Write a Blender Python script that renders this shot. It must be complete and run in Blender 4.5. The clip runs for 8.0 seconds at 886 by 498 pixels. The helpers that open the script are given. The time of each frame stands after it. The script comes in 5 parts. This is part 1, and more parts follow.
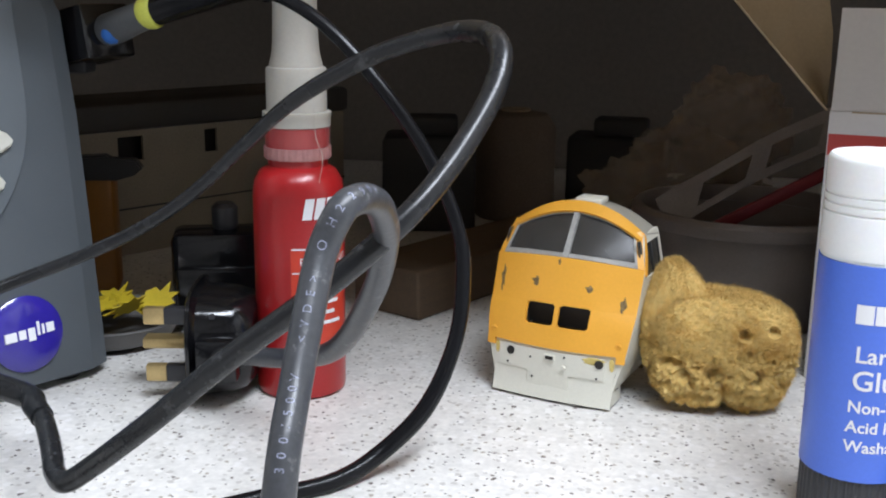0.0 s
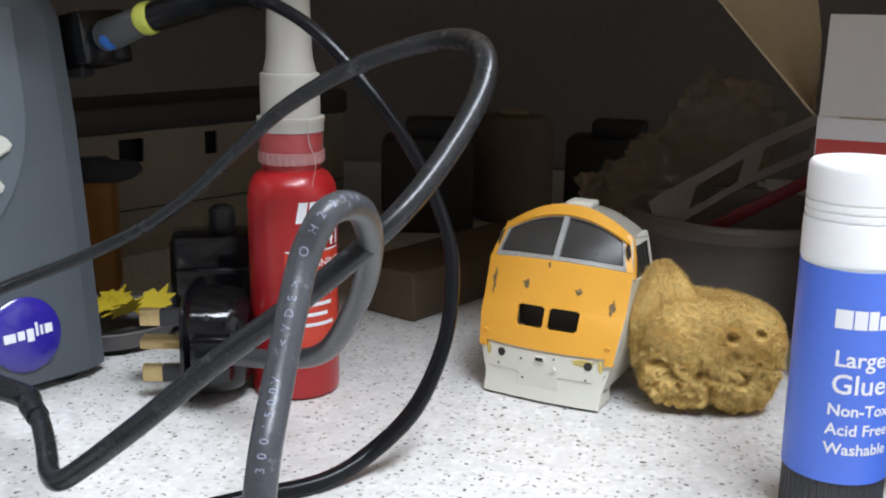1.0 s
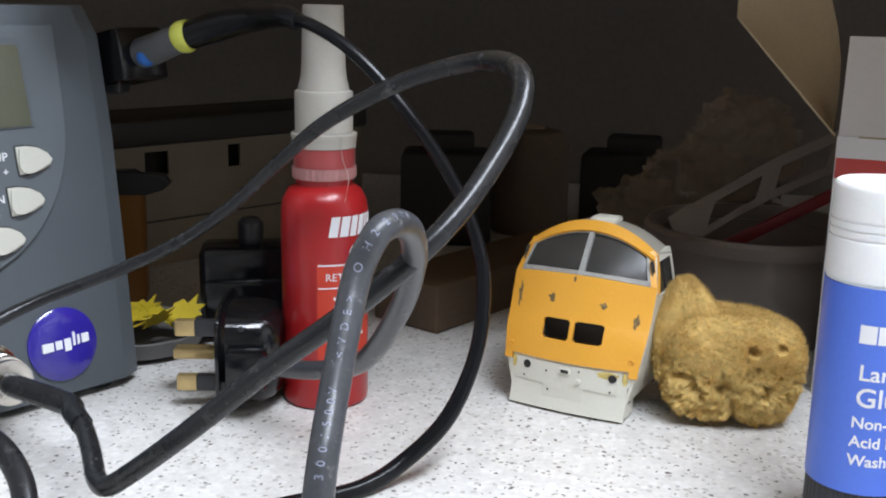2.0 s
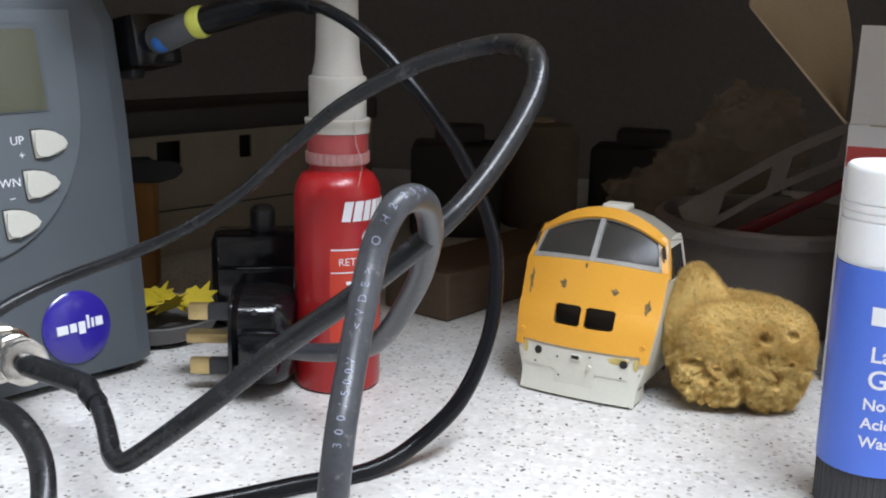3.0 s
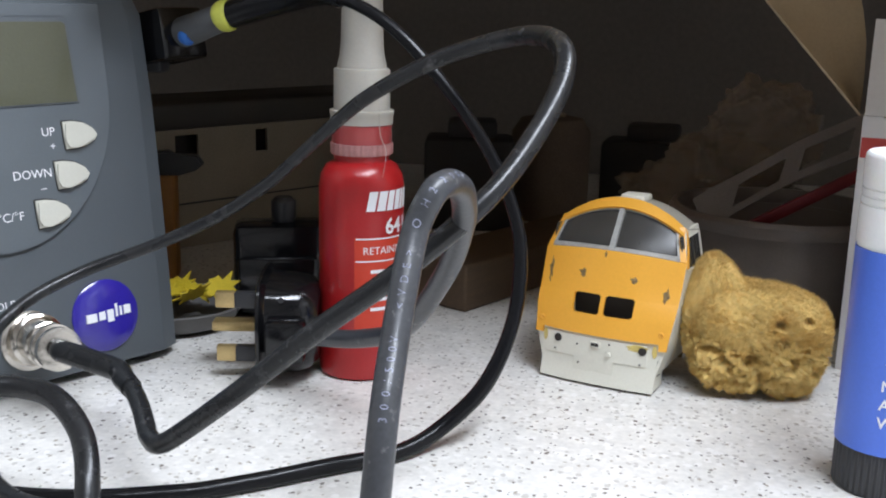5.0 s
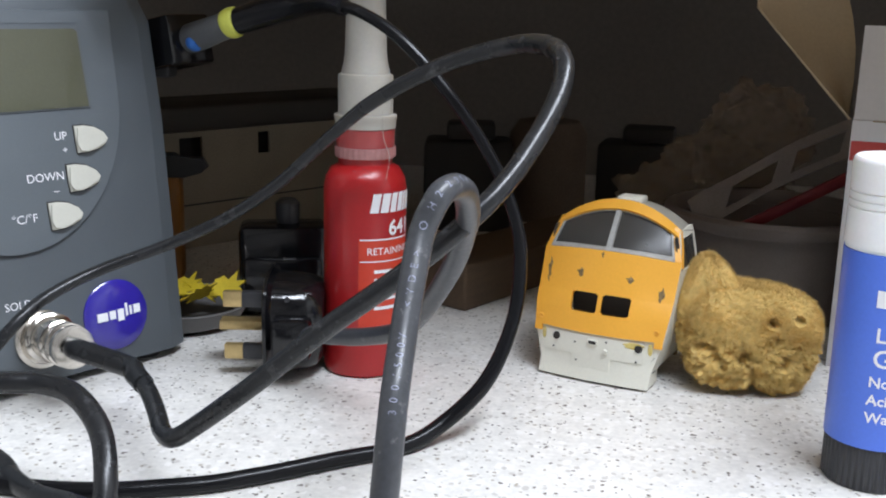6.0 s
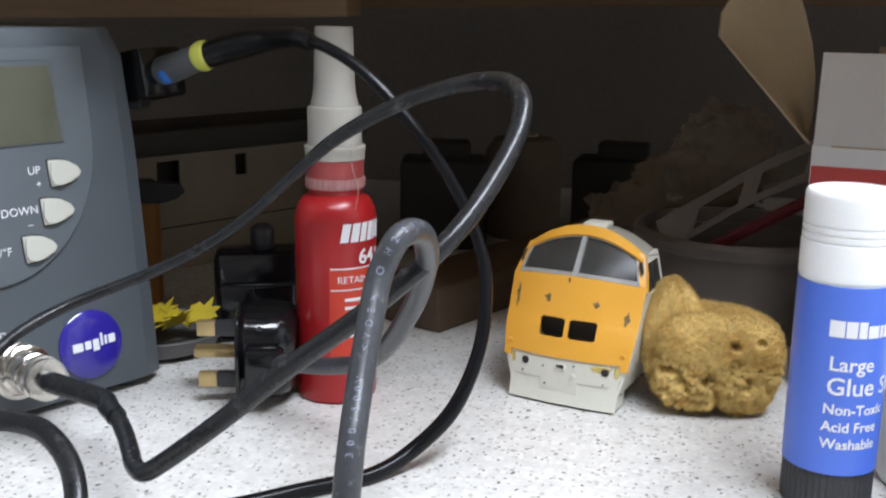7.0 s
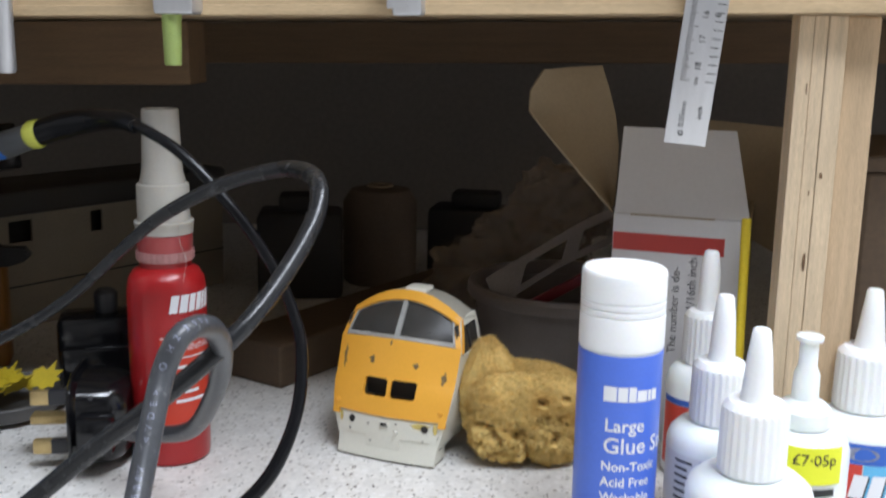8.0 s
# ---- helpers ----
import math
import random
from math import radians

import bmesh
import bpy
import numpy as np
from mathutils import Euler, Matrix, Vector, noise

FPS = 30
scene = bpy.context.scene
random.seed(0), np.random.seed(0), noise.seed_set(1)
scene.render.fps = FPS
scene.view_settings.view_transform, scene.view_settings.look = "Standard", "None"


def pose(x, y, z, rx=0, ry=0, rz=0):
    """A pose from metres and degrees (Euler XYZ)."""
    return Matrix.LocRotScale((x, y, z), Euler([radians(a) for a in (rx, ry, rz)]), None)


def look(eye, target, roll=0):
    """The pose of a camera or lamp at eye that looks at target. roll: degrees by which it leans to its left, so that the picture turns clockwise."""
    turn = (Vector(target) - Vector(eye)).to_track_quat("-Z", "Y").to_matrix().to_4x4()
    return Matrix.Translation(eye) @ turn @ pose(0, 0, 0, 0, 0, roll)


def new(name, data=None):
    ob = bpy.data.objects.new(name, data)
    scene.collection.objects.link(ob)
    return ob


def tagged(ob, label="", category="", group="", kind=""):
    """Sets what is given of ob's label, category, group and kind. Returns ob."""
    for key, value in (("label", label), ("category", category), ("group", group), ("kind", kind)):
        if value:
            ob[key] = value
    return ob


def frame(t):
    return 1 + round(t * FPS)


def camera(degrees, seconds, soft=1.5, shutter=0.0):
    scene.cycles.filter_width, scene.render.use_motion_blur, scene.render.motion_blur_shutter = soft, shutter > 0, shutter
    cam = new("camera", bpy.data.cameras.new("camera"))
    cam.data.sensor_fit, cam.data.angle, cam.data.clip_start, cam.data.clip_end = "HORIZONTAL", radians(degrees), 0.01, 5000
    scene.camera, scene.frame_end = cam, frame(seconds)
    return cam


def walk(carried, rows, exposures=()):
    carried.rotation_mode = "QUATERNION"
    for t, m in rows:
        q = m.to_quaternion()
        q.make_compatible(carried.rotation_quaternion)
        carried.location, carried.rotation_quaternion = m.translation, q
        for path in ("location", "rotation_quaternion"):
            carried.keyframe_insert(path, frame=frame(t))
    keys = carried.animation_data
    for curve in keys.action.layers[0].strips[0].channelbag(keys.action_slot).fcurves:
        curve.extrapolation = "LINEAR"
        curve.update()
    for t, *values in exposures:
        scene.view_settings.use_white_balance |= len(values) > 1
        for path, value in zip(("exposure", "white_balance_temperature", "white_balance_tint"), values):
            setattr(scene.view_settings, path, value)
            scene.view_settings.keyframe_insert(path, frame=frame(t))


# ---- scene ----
cam = camera(45.4, 8.0, soft=2.0, shutter=0.5)
PATH = [
    (0, (0.07, 0.065, 0.153), (-0.285, 1.975, -0.323), 0.7),
    (0.5, (0.073, 0.063, 0.153), (-0.29, 1.972, -0.323), 0.7),
    (1, (0.077, 0.061, 0.156), (-0.292, 1.967, -0.322), 0.7),
    (1.5, (0.071, 0.055, 0.161), (-0.298, 1.965, -0.305), 0.9),
    (3, (0.067, 0.046, 0.154), (-0.318, 1.954, -0.303), 1.3),
    (3.5, (0.064, 0.046, 0.153), (-0.322, 1.954, -0.305), 1.3),
    (4, (0.062, 0.042, 0.154), (-0.326, 1.949, -0.306), 1.4),
    (4.5, (0.06, 0.039, 0.152), (-0.327, 1.946, -0.308), 1.3),
    (6, (0.06, 0.024, 0.155), (-0.317, 1.934, -0.305), 1.3),
    (6.5, (0.068, 0.018, 0.159), (-0.301, 1.93, -0.296), 1.0),
    (7, (0.069, 0.02, 0.167), (-0.288, 1.935, -0.287), 0.8),
    (7.2, (0.0748, 0.0174, 0.1740), (-0.2539, 1.9430, -0.2549), 0.9),
    (7.4, (0.081, 0.014, 0.183), (-0.183, 1.952, -0.234), 1.0),
    (7.5, (0.082, 0.013, 0.188), (-0.137, 1.957, -0.225), 1.6),
    (7.6, (0.087, 0.01, 0.193), (-0.086, 1.962, -0.211), 2.0),
    (7.7, (0.0922, 0.0087, 0.1955), (-0.0687, 1.9613, -0.2044), 1.7),
    (7.8, (0.097, 0.008, 0.196), (-0.053, 1.963, -0.203), 1.4),
    (8, (0.108, 0.002, 0.194), (-0.076, 1.95, -0.221), 1.0),
]
walk(cam, [(t, look(eye, aim, roll)) for t, eye, aim, roll in PATH], exposures=[(0, 0.06), (6.5, 0.02), (7.2, 0.05), (7.5, 0.16), (7.7, 0.08), (8, -0.14)])

# ---- light: room with a ceiling tube and an added steep lamp, bench under a shelf ----
world = bpy.data.worlds.new("room_air")
scene.world = world
world.use_nodes = True
world.node_tree.nodes["Background"].inputs[0].default_value = (0.92, 0.96, 1.0, 1)
world.node_tree.nodes["Background"].inputs[1].default_value = 0.05


def area_lamp(name, eye, target, sx, sy, watts, colour):
    data = bpy.data.lights.new(name, "AREA")
    data.shape, data.size, data.size_y, data.energy, data.color = "RECTANGLE", sx, sy, watts, colour
    ob = new(name, data)
    ob.matrix_world = look(eye, target)
    return ob


# unseen lamp, added for steep light that the shelf cuts off
area_lamp("bench_tube", (0.52, 0.21, 1.2), (0.24, 0.32, 0), 1.2, 0.24, 26.8, (0.89, 0.965, 1.10))
area_lamp("ceiling_tube", (0.36, -0.36, 1.4), (0.10, 0.35, 0), 1.2, 0.16, 8.2, (0.89, 0.965, 1.10))

# ---- materials ----


def mat(name, colour, rough=0.5, metal=0.0, vary=0.12, scale=60.0, fine=900.0, bump=0.15, dist=0.0004, worn=None, worn_at=0.62, worn_scale=140.0,
        stretch=(1, 1, 1), alpha=1.0, trans=0.0, sss=0.0, coat=0.0, spec=0.5):
    """Base colour varied by two noises, fine relief, and patches of a second colour where worn is given."""
    m = bpy.data.materials.new(name)
    m.use_nodes = True
    nt = m.node_tree
    n, l = nt.nodes, nt.links
    p = n["Principled BSDF"]
    tc = n.new("ShaderNodeTexCoord")
    mp = n.new("ShaderNodeMapping")
    mp.inputs["Scale"].default_value = stretch
    l.new(tc.outputs["Object"], mp.inputs["Vector"])
    a = n.new("ShaderNodeTexNoise")
    a.inputs["Scale"].default_value, a.inputs["Detail"].default_value = scale, 6
    b = n.new("ShaderNodeTexNoise")
    b.inputs["Scale"].default_value, b.inputs["Detail"].default_value = fine, 3
    for t in (a, b):
        l.new(mp.outputs[0], t.inputs["Vector"])
    mixn = n.new("ShaderNodeMath")
    mixn.operation = "ADD"
    l.new(a.outputs["Fac"], mixn.inputs[0])
    l.new(b.outputs["Fac"], mixn.inputs[1])
    ramp = n.new("ShaderNodeMapRange")
    ramp.inputs["From Min"].default_value, ramp.inputs["From Max"].default_value = 0.6, 1.4
    l.new(mixn.outputs[0], ramp.inputs["Value"])
    mx = n.new("ShaderNodeMix")
    mx.data_type = "RGBA"
    lo = tuple(c * (1 - vary) for c in colour)
    hi = tuple(min(1.0, c * (1 + vary)) for c in colour)
    mx.inputs["A"].default_value, mx.inputs["B"].default_value = (*lo, 1), (*hi, 1)
    l.new(ramp.outputs[0], mx.inputs["Factor"])
    out = mx.outputs["Result"]
    rr = n.new("ShaderNodeMapRange")
    rr.inputs["To Min"].default_value, rr.inputs["To Max"].default_value = max(0.02, rough * 0.8), min(1, rough * 1.2)
    l.new(a.outputs["Fac"], rr.inputs["Value"])
    l.new(rr.outputs[0], p.inputs["Roughness"])
    if worn:
        w = n.new("ShaderNodeTexNoise")
        w.inputs["Scale"].default_value, w.inputs["Detail"].default_value, w.inputs["Roughness"].default_value = worn_scale, 8, 0.7
        l.new(mp.outputs[0], w.inputs["Vector"])
        wr = n.new("ShaderNodeMapRange")
        wr.inputs["From Min"].default_value, wr.inputs["From Max"].default_value = worn_at, worn_at + 0.12
        l.new(w.outputs["Fac"], wr.inputs["Value"])
        m2 = n.new("ShaderNodeMix")
        m2.data_type = "RGBA"
        m2.inputs["B"].default_value = (*worn, 1)
        l.new(wr.outputs[0], m2.inputs["Factor"])
        l.new(out, m2.inputs["A"])
        out = m2.outputs["Result"]
    l.new(out, p.inputs["Base Color"])
    bp = n.new("ShaderNodeBump")
    bp.inputs["Strength"].default_value, bp.inputs["Distance"].default_value = bump, dist
    l.new(mixn.outputs[0], bp.inputs["Height"])
    l.new(bp.outputs[0], p.inputs["Normal"])
    p.inputs["Metallic"].default_value = metal
    p.inputs["Alpha"].default_value = alpha
    p.inputs["Transmission Weight"].default_value = trans
    p.inputs["Subsurface Weight"].default_value = sss
    p.inputs["Subsurface Radius"].default_value = (0.004, 0.003, 0.002)
    p.inputs["Subsurface Scale"].default_value = 1.0
    p.inputs["Coat Weight"].default_value = coat
    p.inputs["Specular IOR Level"].default_value = spec
    return m


def laminate():
    """Pale speckled worktop: dark and brown chips of two sizes, milky flakes, faint cloud."""
    m = mat("speckled_laminate", (0.68, 0.66, 0.62), 0.42, vary=0.17, scale=110, fine=420, bump=0.04)
    nt = m.node_tree
    n, l = nt.nodes, nt.links
    p = n["Principled BSDF"]
    src = p.inputs["Base Color"].links[0].from_socket
    tc = n.new("ShaderNodeTexCoord")
    wob = n.new("ShaderNodeTexNoise")
    wob.inputs["Scale"].default_value = 420
    l.new(tc.outputs["Object"], wob.inputs["Vector"])
    mv = n.new("ShaderNodeMix")
    mv.data_type = "VECTOR"
    mv.inputs["Factor"].default_value = 0.0022
    l.new(tc.outputs["Object"], mv.inputs["A"])
    l.new(wob.outputs["Color"], mv.inputs["B"])
    for scale, size, share, colour in ((260, 0.45, 0.35, (0.76, 0.74, 0.71)), (330, 0.40, 0.24, (0.50, 0.475, 0.44)), (380, 0.30, 0.20, (0.36, 0.32, 0.26)), (270, 0.24, 0.20, (0.13, 0.11, 0.09)), (460, 0.27, 0.18, (0.08, 0.07, 0.055))):
        v = n.new("ShaderNodeTexVoronoi")
        v.inputs["Scale"].default_value = scale
        l.new(mv.outputs[1], v.inputs["Vector"])
        sep = n.new("ShaderNodeSeparateColor")
        l.new(v.outputs["Color"], sep.inputs[0])
        near = n.new("ShaderNodeMapRange")
        near.inputs["From Min"].default_value, near.inputs["From Max"].default_value = size, size * 0.75
        l.new(v.outputs["Distance"], near.inputs["Value"])
        pick = n.new("ShaderNodeMath")
        pick.operation = "LESS_THAN"
        pick.inputs[1].default_value = share
        l.new(sep.outputs[0], pick.inputs[0])
        both = n.new("ShaderNodeMath")
        both.operation = "MULTIPLY"
        l.new(near.outputs[0], both.inputs[0])
        l.new(pick.outputs[0], both.inputs[1])
        mx = n.new("ShaderNodeMix")
        mx.data_type = "RGBA"
        mx.inputs["B"].default_value = (*colour, 1)
        l.new(both.outputs[0], mx.inputs["Factor"])
        l.new(src, mx.inputs["A"])
        src = mx.outputs["Result"]
    l.new(src, p.inputs["Base Color"])
    return m


M_COUNTER = laminate()
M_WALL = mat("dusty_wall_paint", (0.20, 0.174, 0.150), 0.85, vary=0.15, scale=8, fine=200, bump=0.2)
# tone of the unseen walls sets how much fill light they bounce
M_ROOM = mat("room_bounce_paint", (0.66, 0.65, 0.63), 0.8, vary=0.05, scale=3, fine=100)
M_WOOD = mat("pale_softwood", (0.52, 0.38, 0.22), 0.6, vary=0.28, scale=30, fine=300, bump=0.3, stretch=(1, 12, 14), worn=(0.3, 0.17, 0.08), worn_at=0.66, worn_scale=16)
M_WOOD_UP = mat("upright_softwood", (0.61, 0.47, 0.31), 0.6, vary=0.28, scale=30, fine=300, bump=0.3, stretch=(14, 12, 1), worn=(0.3, 0.17, 0.09), worn_at=0.68, worn_scale=16)
M_KNOT = mat("dark_knot", (0.14, 0.075, 0.035), 0.7, vary=0.4, scale=300)
M_BATTEN = mat("smooth_brown_batten", (0.54, 0.39, 0.24), 0.6, vary=0.22, scale=30, fine=300, bump=0.2, stretch=(14, 12, 1))
M_RAIL = mat("brown_rail_wood", (0.24, 0.15, 0.08), 0.65, vary=0.25, scale=25, fine=300, stretch=(1, 10, 10))
M_BOARD = mat("old_board", (0.105, 0.068, 0.040), 0.7, vary=0.3, scale=40, fine=400, stretch=(8, 1, 8))
M_ORANGE = mat("warm_yellow_paint", (0.83, 0.40, 0.045), 0.42, vary=0.05, scale=50, bump=0.06)
M_CREAM = mat("off_white_resin", (0.72, 0.70, 0.60), 0.5, vary=0.05, scale=60, bump=0.08)
M_ROOF = mat("grey_white_roof", (0.37, 0.35, 0.29), 0.55, vary=0.1, scale=80, bump=0.1)
M_PILLAR = mat("bare_grey_window_surround", (0.36, 0.355, 0.33), 0.5, vary=0.25, scale=120, worn=(0.10, 0.09, 0.075), worn_at=0.58, worn_scale=260)
M_SCREENGLASS = mat("smeared_glazing", (0.055, 0.052, 0.047), 0.25, vary=0.3, scale=120, fine=700, bump=0.1, alpha=0.82, worn=(0.20, 0.20, 0.19), worn_at=0.62, worn_scale=170)
# near-black that paints the shade inside holes, slots and gaps
M_HOLE_SHADE = mat("painted_hole_shade", (0.02, 0.017, 0.014), 0.7)
M_CHIP = mat("scraped_paint", (0.20, 0.13, 0.05), 0.7, vary=0.5, scale=900)
M_STAIN = mat("yellow_overspray", (0.86, 0.64, 0.16), 0.5, vary=0.25, scale=400, alpha=0.45)
M_BLACKTRIM = mat("black_window_frame", (0.03, 0.03, 0.028), 0.5, worn=(0.3, 0.3, 0.28), worn_at=0.66)
M_RED = mat("red_bottle_plastic", (0.37, 0.013, 0.015), 0.3, vary=0.08, scale=30, bump=0.03, coat=0.15, worn=(0.48, 0.09, 0.085), worn_at=0.72, worn_scale=60)
M_REDLABEL = mat("orange_red_label", (0.56, 0.045, 0.02), 0.4, vary=0.05)
M_COLLAR = mat("milky_collar", (0.55, 0.42, 0.40), 0.35, vary=0.1, alpha=0.10)
M_PINK = mat("pink_collar", (0.42, 0.20, 0.19), 0.4, vary=0.15, scale=200)
# base colour lowered to hold the shelf's shade; the tan patches are stain
M_NOZZLE = mat("shade_toned_nozzle_plastic", (0.43, 0.405, 0.355), 0.42, vary=0.05, scale=40, sss=0.25, worn=(0.52, 0.42, 0.26), worn_at=0.68, worn_scale=45)
M_WHITEP = mat("white_plastic", (0.87, 0.87, 0.86), 0.38, vary=0.03, scale=40, bump=0.04, sss=0.15)
M_CLEARP = mat("frosted_bottle_plastic", (0.84, 0.87, 0.85), 0.3, vary=0.03, sss=0.3, coat=0.1)
M_BLUE = mat("blue_label", (0.075, 0.17, 0.68), 0.32, vary=0.05, scale=30, bump=0.03)
M_BLACKP = mat("black_ribbed_plastic", (0.03, 0.03, 0.033), 0.42)
M_WHITEINK = mat("white_ink", (0.80, 0.80, 0.82), 0.5, vary=0.02)
M_GREYINK = mat("pale_grey_ink", (0.24, 0.255, 0.33), 0.6, vary=0.3, scale=900)
M_BLACKINK = mat("black_ink", (0.025, 0.025, 0.025), 0.6)
M_CASE = mat("slate_grey_case", (0.093, 0.106, 0.116), 0.48, vary=0.06, scale=40, fine=1500, bump=0.12, dist=0.0002)
M_PLATE = mat("slate_grey_plate", (0.102, 0.117, 0.128), 0.46, vary=0.06, scale=40, fine=1500, bump=0.12, dist=0.0002)
M_BUTTON = mat("cream_button", (0.55, 0.54, 0.47), 0.4, vary=0.04)
M_LCD = mat("olive_display", (0.078, 0.080, 0.050), 0.22, vary=0.08, scale=30, coat=0.3)
M_BADGE = mat("domed_violet_badge", (0.030, 0.020, 0.29), 0.18, vary=0.08, coat=0.6)
M_CHROME = mat("nickel_plated", (0.72, 0.68, 0.62), 0.18, metal=1.0, vary=0.08)
M_STEEL = mat("brushed_steel", (0.62, 0.62, 0.63), 0.36, metal=0.75, vary=0.06, stretch=(8, 8, 1))
M_CABLE = mat("dusty_black_cable", (0.014, 0.0145, 0.0155), 0.27, vary=0.25, scale=60, fine=700, bump=0.2, worn=(0.075, 0.075, 0.078), worn_at=0.59, worn_scale=150, spec=0.38)
M_CABLE_G = mat("grey_scuffed_cable", (0.048, 0.050, 0.055), 0.34, vary=0.25, scale=60, fine=700, bump=0.15, worn=(0.20, 0.20, 0.20), worn_at=0.58, worn_scale=150)
M_CABLE_B = mat("smooth_black_cord", (0.008, 0.008, 0.009), 0.22, vary=0.2, worn=(0.04, 0.04, 0.04), worn_at=0.68, worn_scale=120, spec=0.2)
M_PLUG = mat("glossy_black_moulding", (0.006, 0.006, 0.007), 0.11, vary=0.15, worn=(0.04, 0.04, 0.04), worn_at=0.70, worn_scale=90)
M_BRASS = mat("dull_brass", (0.58, 0.43, 0.20), 0.34, metal=0.7, vary=0.12)
M_GRIP = mat("grey_rubber_grip", (0.10, 0.105, 0.11), 0.6)
M_YELLOW = mat("lime_yellow_rubber", (0.60, 0.62, 0.10), 0.5)
M_BLUEMARK = mat("blue_mark", (0.03, 0.16, 0.55), 0.5)
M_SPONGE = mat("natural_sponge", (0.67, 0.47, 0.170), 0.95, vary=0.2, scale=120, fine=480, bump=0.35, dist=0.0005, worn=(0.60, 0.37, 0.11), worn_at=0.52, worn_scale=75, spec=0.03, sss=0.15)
M_CARD = mat("grey_white_card", (0.68, 0.665, 0.66), 0.6, vary=0.04, scale=20, fine=500, bump=0.08)
M_CARD_IN = mat("brown_card_inside", (0.37, 0.285, 0.18), 0.75, vary=0.1, scale=40, fine=700)
M_STRIPE = mat("red_print", (0.48, 0.05, 0.04), 0.5, vary=0.06)
M_YSTICK = mat("yellow_stick_plastic", (0.78, 0.58, 0.03), 0.4)
M_GREEN = mat("green_translucent_plastic", (0.36, 0.46, 0.14), 0.35, sss=0.2)
M_PURPLE = mat("purple_plastic", (0.12, 0.05, 0.42), 0.4)
M_FLOWER = mat("yellow_paper", (0.60, 0.45, 0.02), 0.7, vary=0.12)
M_COACH = mat("cream_coach_body", (0.31, 0.265, 0.195), 0.55, vary=0.2, scale=25)
M_COACHROOF = mat("dark_coach_band", (0.05, 0.045, 0.04), 0.6)
M_ORANGEP = mat("orange_plastic", (0.32, 0.13, 0.018), 0.5)
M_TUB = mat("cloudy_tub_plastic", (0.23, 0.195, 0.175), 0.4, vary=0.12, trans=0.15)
# white plastic with the shade under the shelf put into its base colour
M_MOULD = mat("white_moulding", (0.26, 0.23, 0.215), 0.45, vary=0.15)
M_REDP = mat("deep_red_plastic", (0.20, 0.015, 0.02), 0.5)
# pale noise patches paint the glints of the crinkled film
M_BAG = mat("clear_film_painted_glints", (0.36, 0.28, 0.20), 0.25, vary=0.3, scale=60, fine=260, bump=0.8, dist=0.003, alpha=0.40, worn=(0.70, 0.60, 0.48), worn_at=0.62, worn_scale=55)
M_TAPE = mat("beige_roll", (0.15, 0.11, 0.08), 0.8, vary=0.3, scale=30)
M_MATTBLACK = mat("matt_black_plastic", (0.030, 0.027, 0.025), 0.75, vary=0.3, scale=40)
M_STICKER = mat("fluorescent_sticker", (0.80, 0.82, 0.03), 0.5, vary=0.03)
M_LABELRED = mat("red_label_print", (0.62, 0.05, 0.03), 0.4)
M_LABELBLUE = mat("royal_label_print", (0.03, 0.12, 0.50), 0.4)
M_LABELCYAN = mat("sky_label_print", (0.12, 0.45, 0.72), 0.4)
M_LABELGREEN = mat("green_label_print", (0.03, 0.35, 0.12), 0.4)
M_LINER = mat("paper_label", (0.78, 0.78, 0.77), 0.5, vary=0.03)
M_GREYDISH = mat("grey_dish", (0.13, 0.125, 0.12), 0.5)

# ---- mesh helpers ----


def part(name, bm, material, parent=None, label="", smooth=True):
    me = bpy.data.meshes.new(name)
    bmesh.ops.recalc_face_normals(bm, faces=bm.faces)
    bm.to_mesh(me)
    bm.free()
    for f in me.polygons:
        f.use_smooth = smooth
    me.materials.append(material)
    ob = new(name, me)
    if smooth:
        try:
            me.set_sharp_from_angle(angle=radians(35))
        except AttributeError:
            pass
    if parent:
        ob.parent = parent
    if label:
        ob["label"] = label
    return ob


def thing(name, m, label, category, group="", kind=""):
    ob = new(name)
    ob.empty_display_size = 0.01
    ob.matrix_world = m
    return tagged(ob, label, category, group, kind)


def box_bm(x0, x1, y0, y1, z0, z1, bevel=0.0, seg=2):
    bm = bmesh.new()
    bmesh.ops.create_cube(bm, size=1)
    for v in bm.verts:
        v.co = ((x0 + x1) / 2 + v.co.x * (x1 - x0), (y0 + y1) / 2 + v.co.y * (y1 - y0), (z0 + z1) / 2 + v.co.z * (z1 - z0))
    if bevel:
        bmesh.ops.bevel(bm, geom=bm.edges[:], offset=bevel, segments=seg, affect="EDGES", profile=0.5)
    return bm


def lathe_bm(profile, seg=48, cap0=True, cap1=True, flutes=0, depth=0.0, z_flute=(0, 0)):
    """Turned solid from (radius, height) pairs; flutes cut ribs between two heights."""
    bm = bmesh.new()
    rings = []
    if flutes:
        seg = flutes * 4
    for r, z in profile:
        ring = []
        for k in range(seg):
            a = 2 * math.pi * k / seg
            rr = r
            if flutes and z_flute[0] - 1e-6 <= z <= z_flute[1] + 1e-6 and k % 4 in (2, 3):
                rr = r - depth
            ring.append(bm.verts.new((rr * math.cos(a), rr * math.sin(a), z)))
        rings.append(ring)
    for a, b in zip(rings, rings[1:]):
        for k in range(seg):
            bm.faces.new((a[k], a[(k + 1) % seg], b[(k + 1) % seg], b[k]))
    if cap0:
        bm.faces.new(rings[0][::-1])
    if cap1:
        bm.faces.new(rings[-1])
    return bm


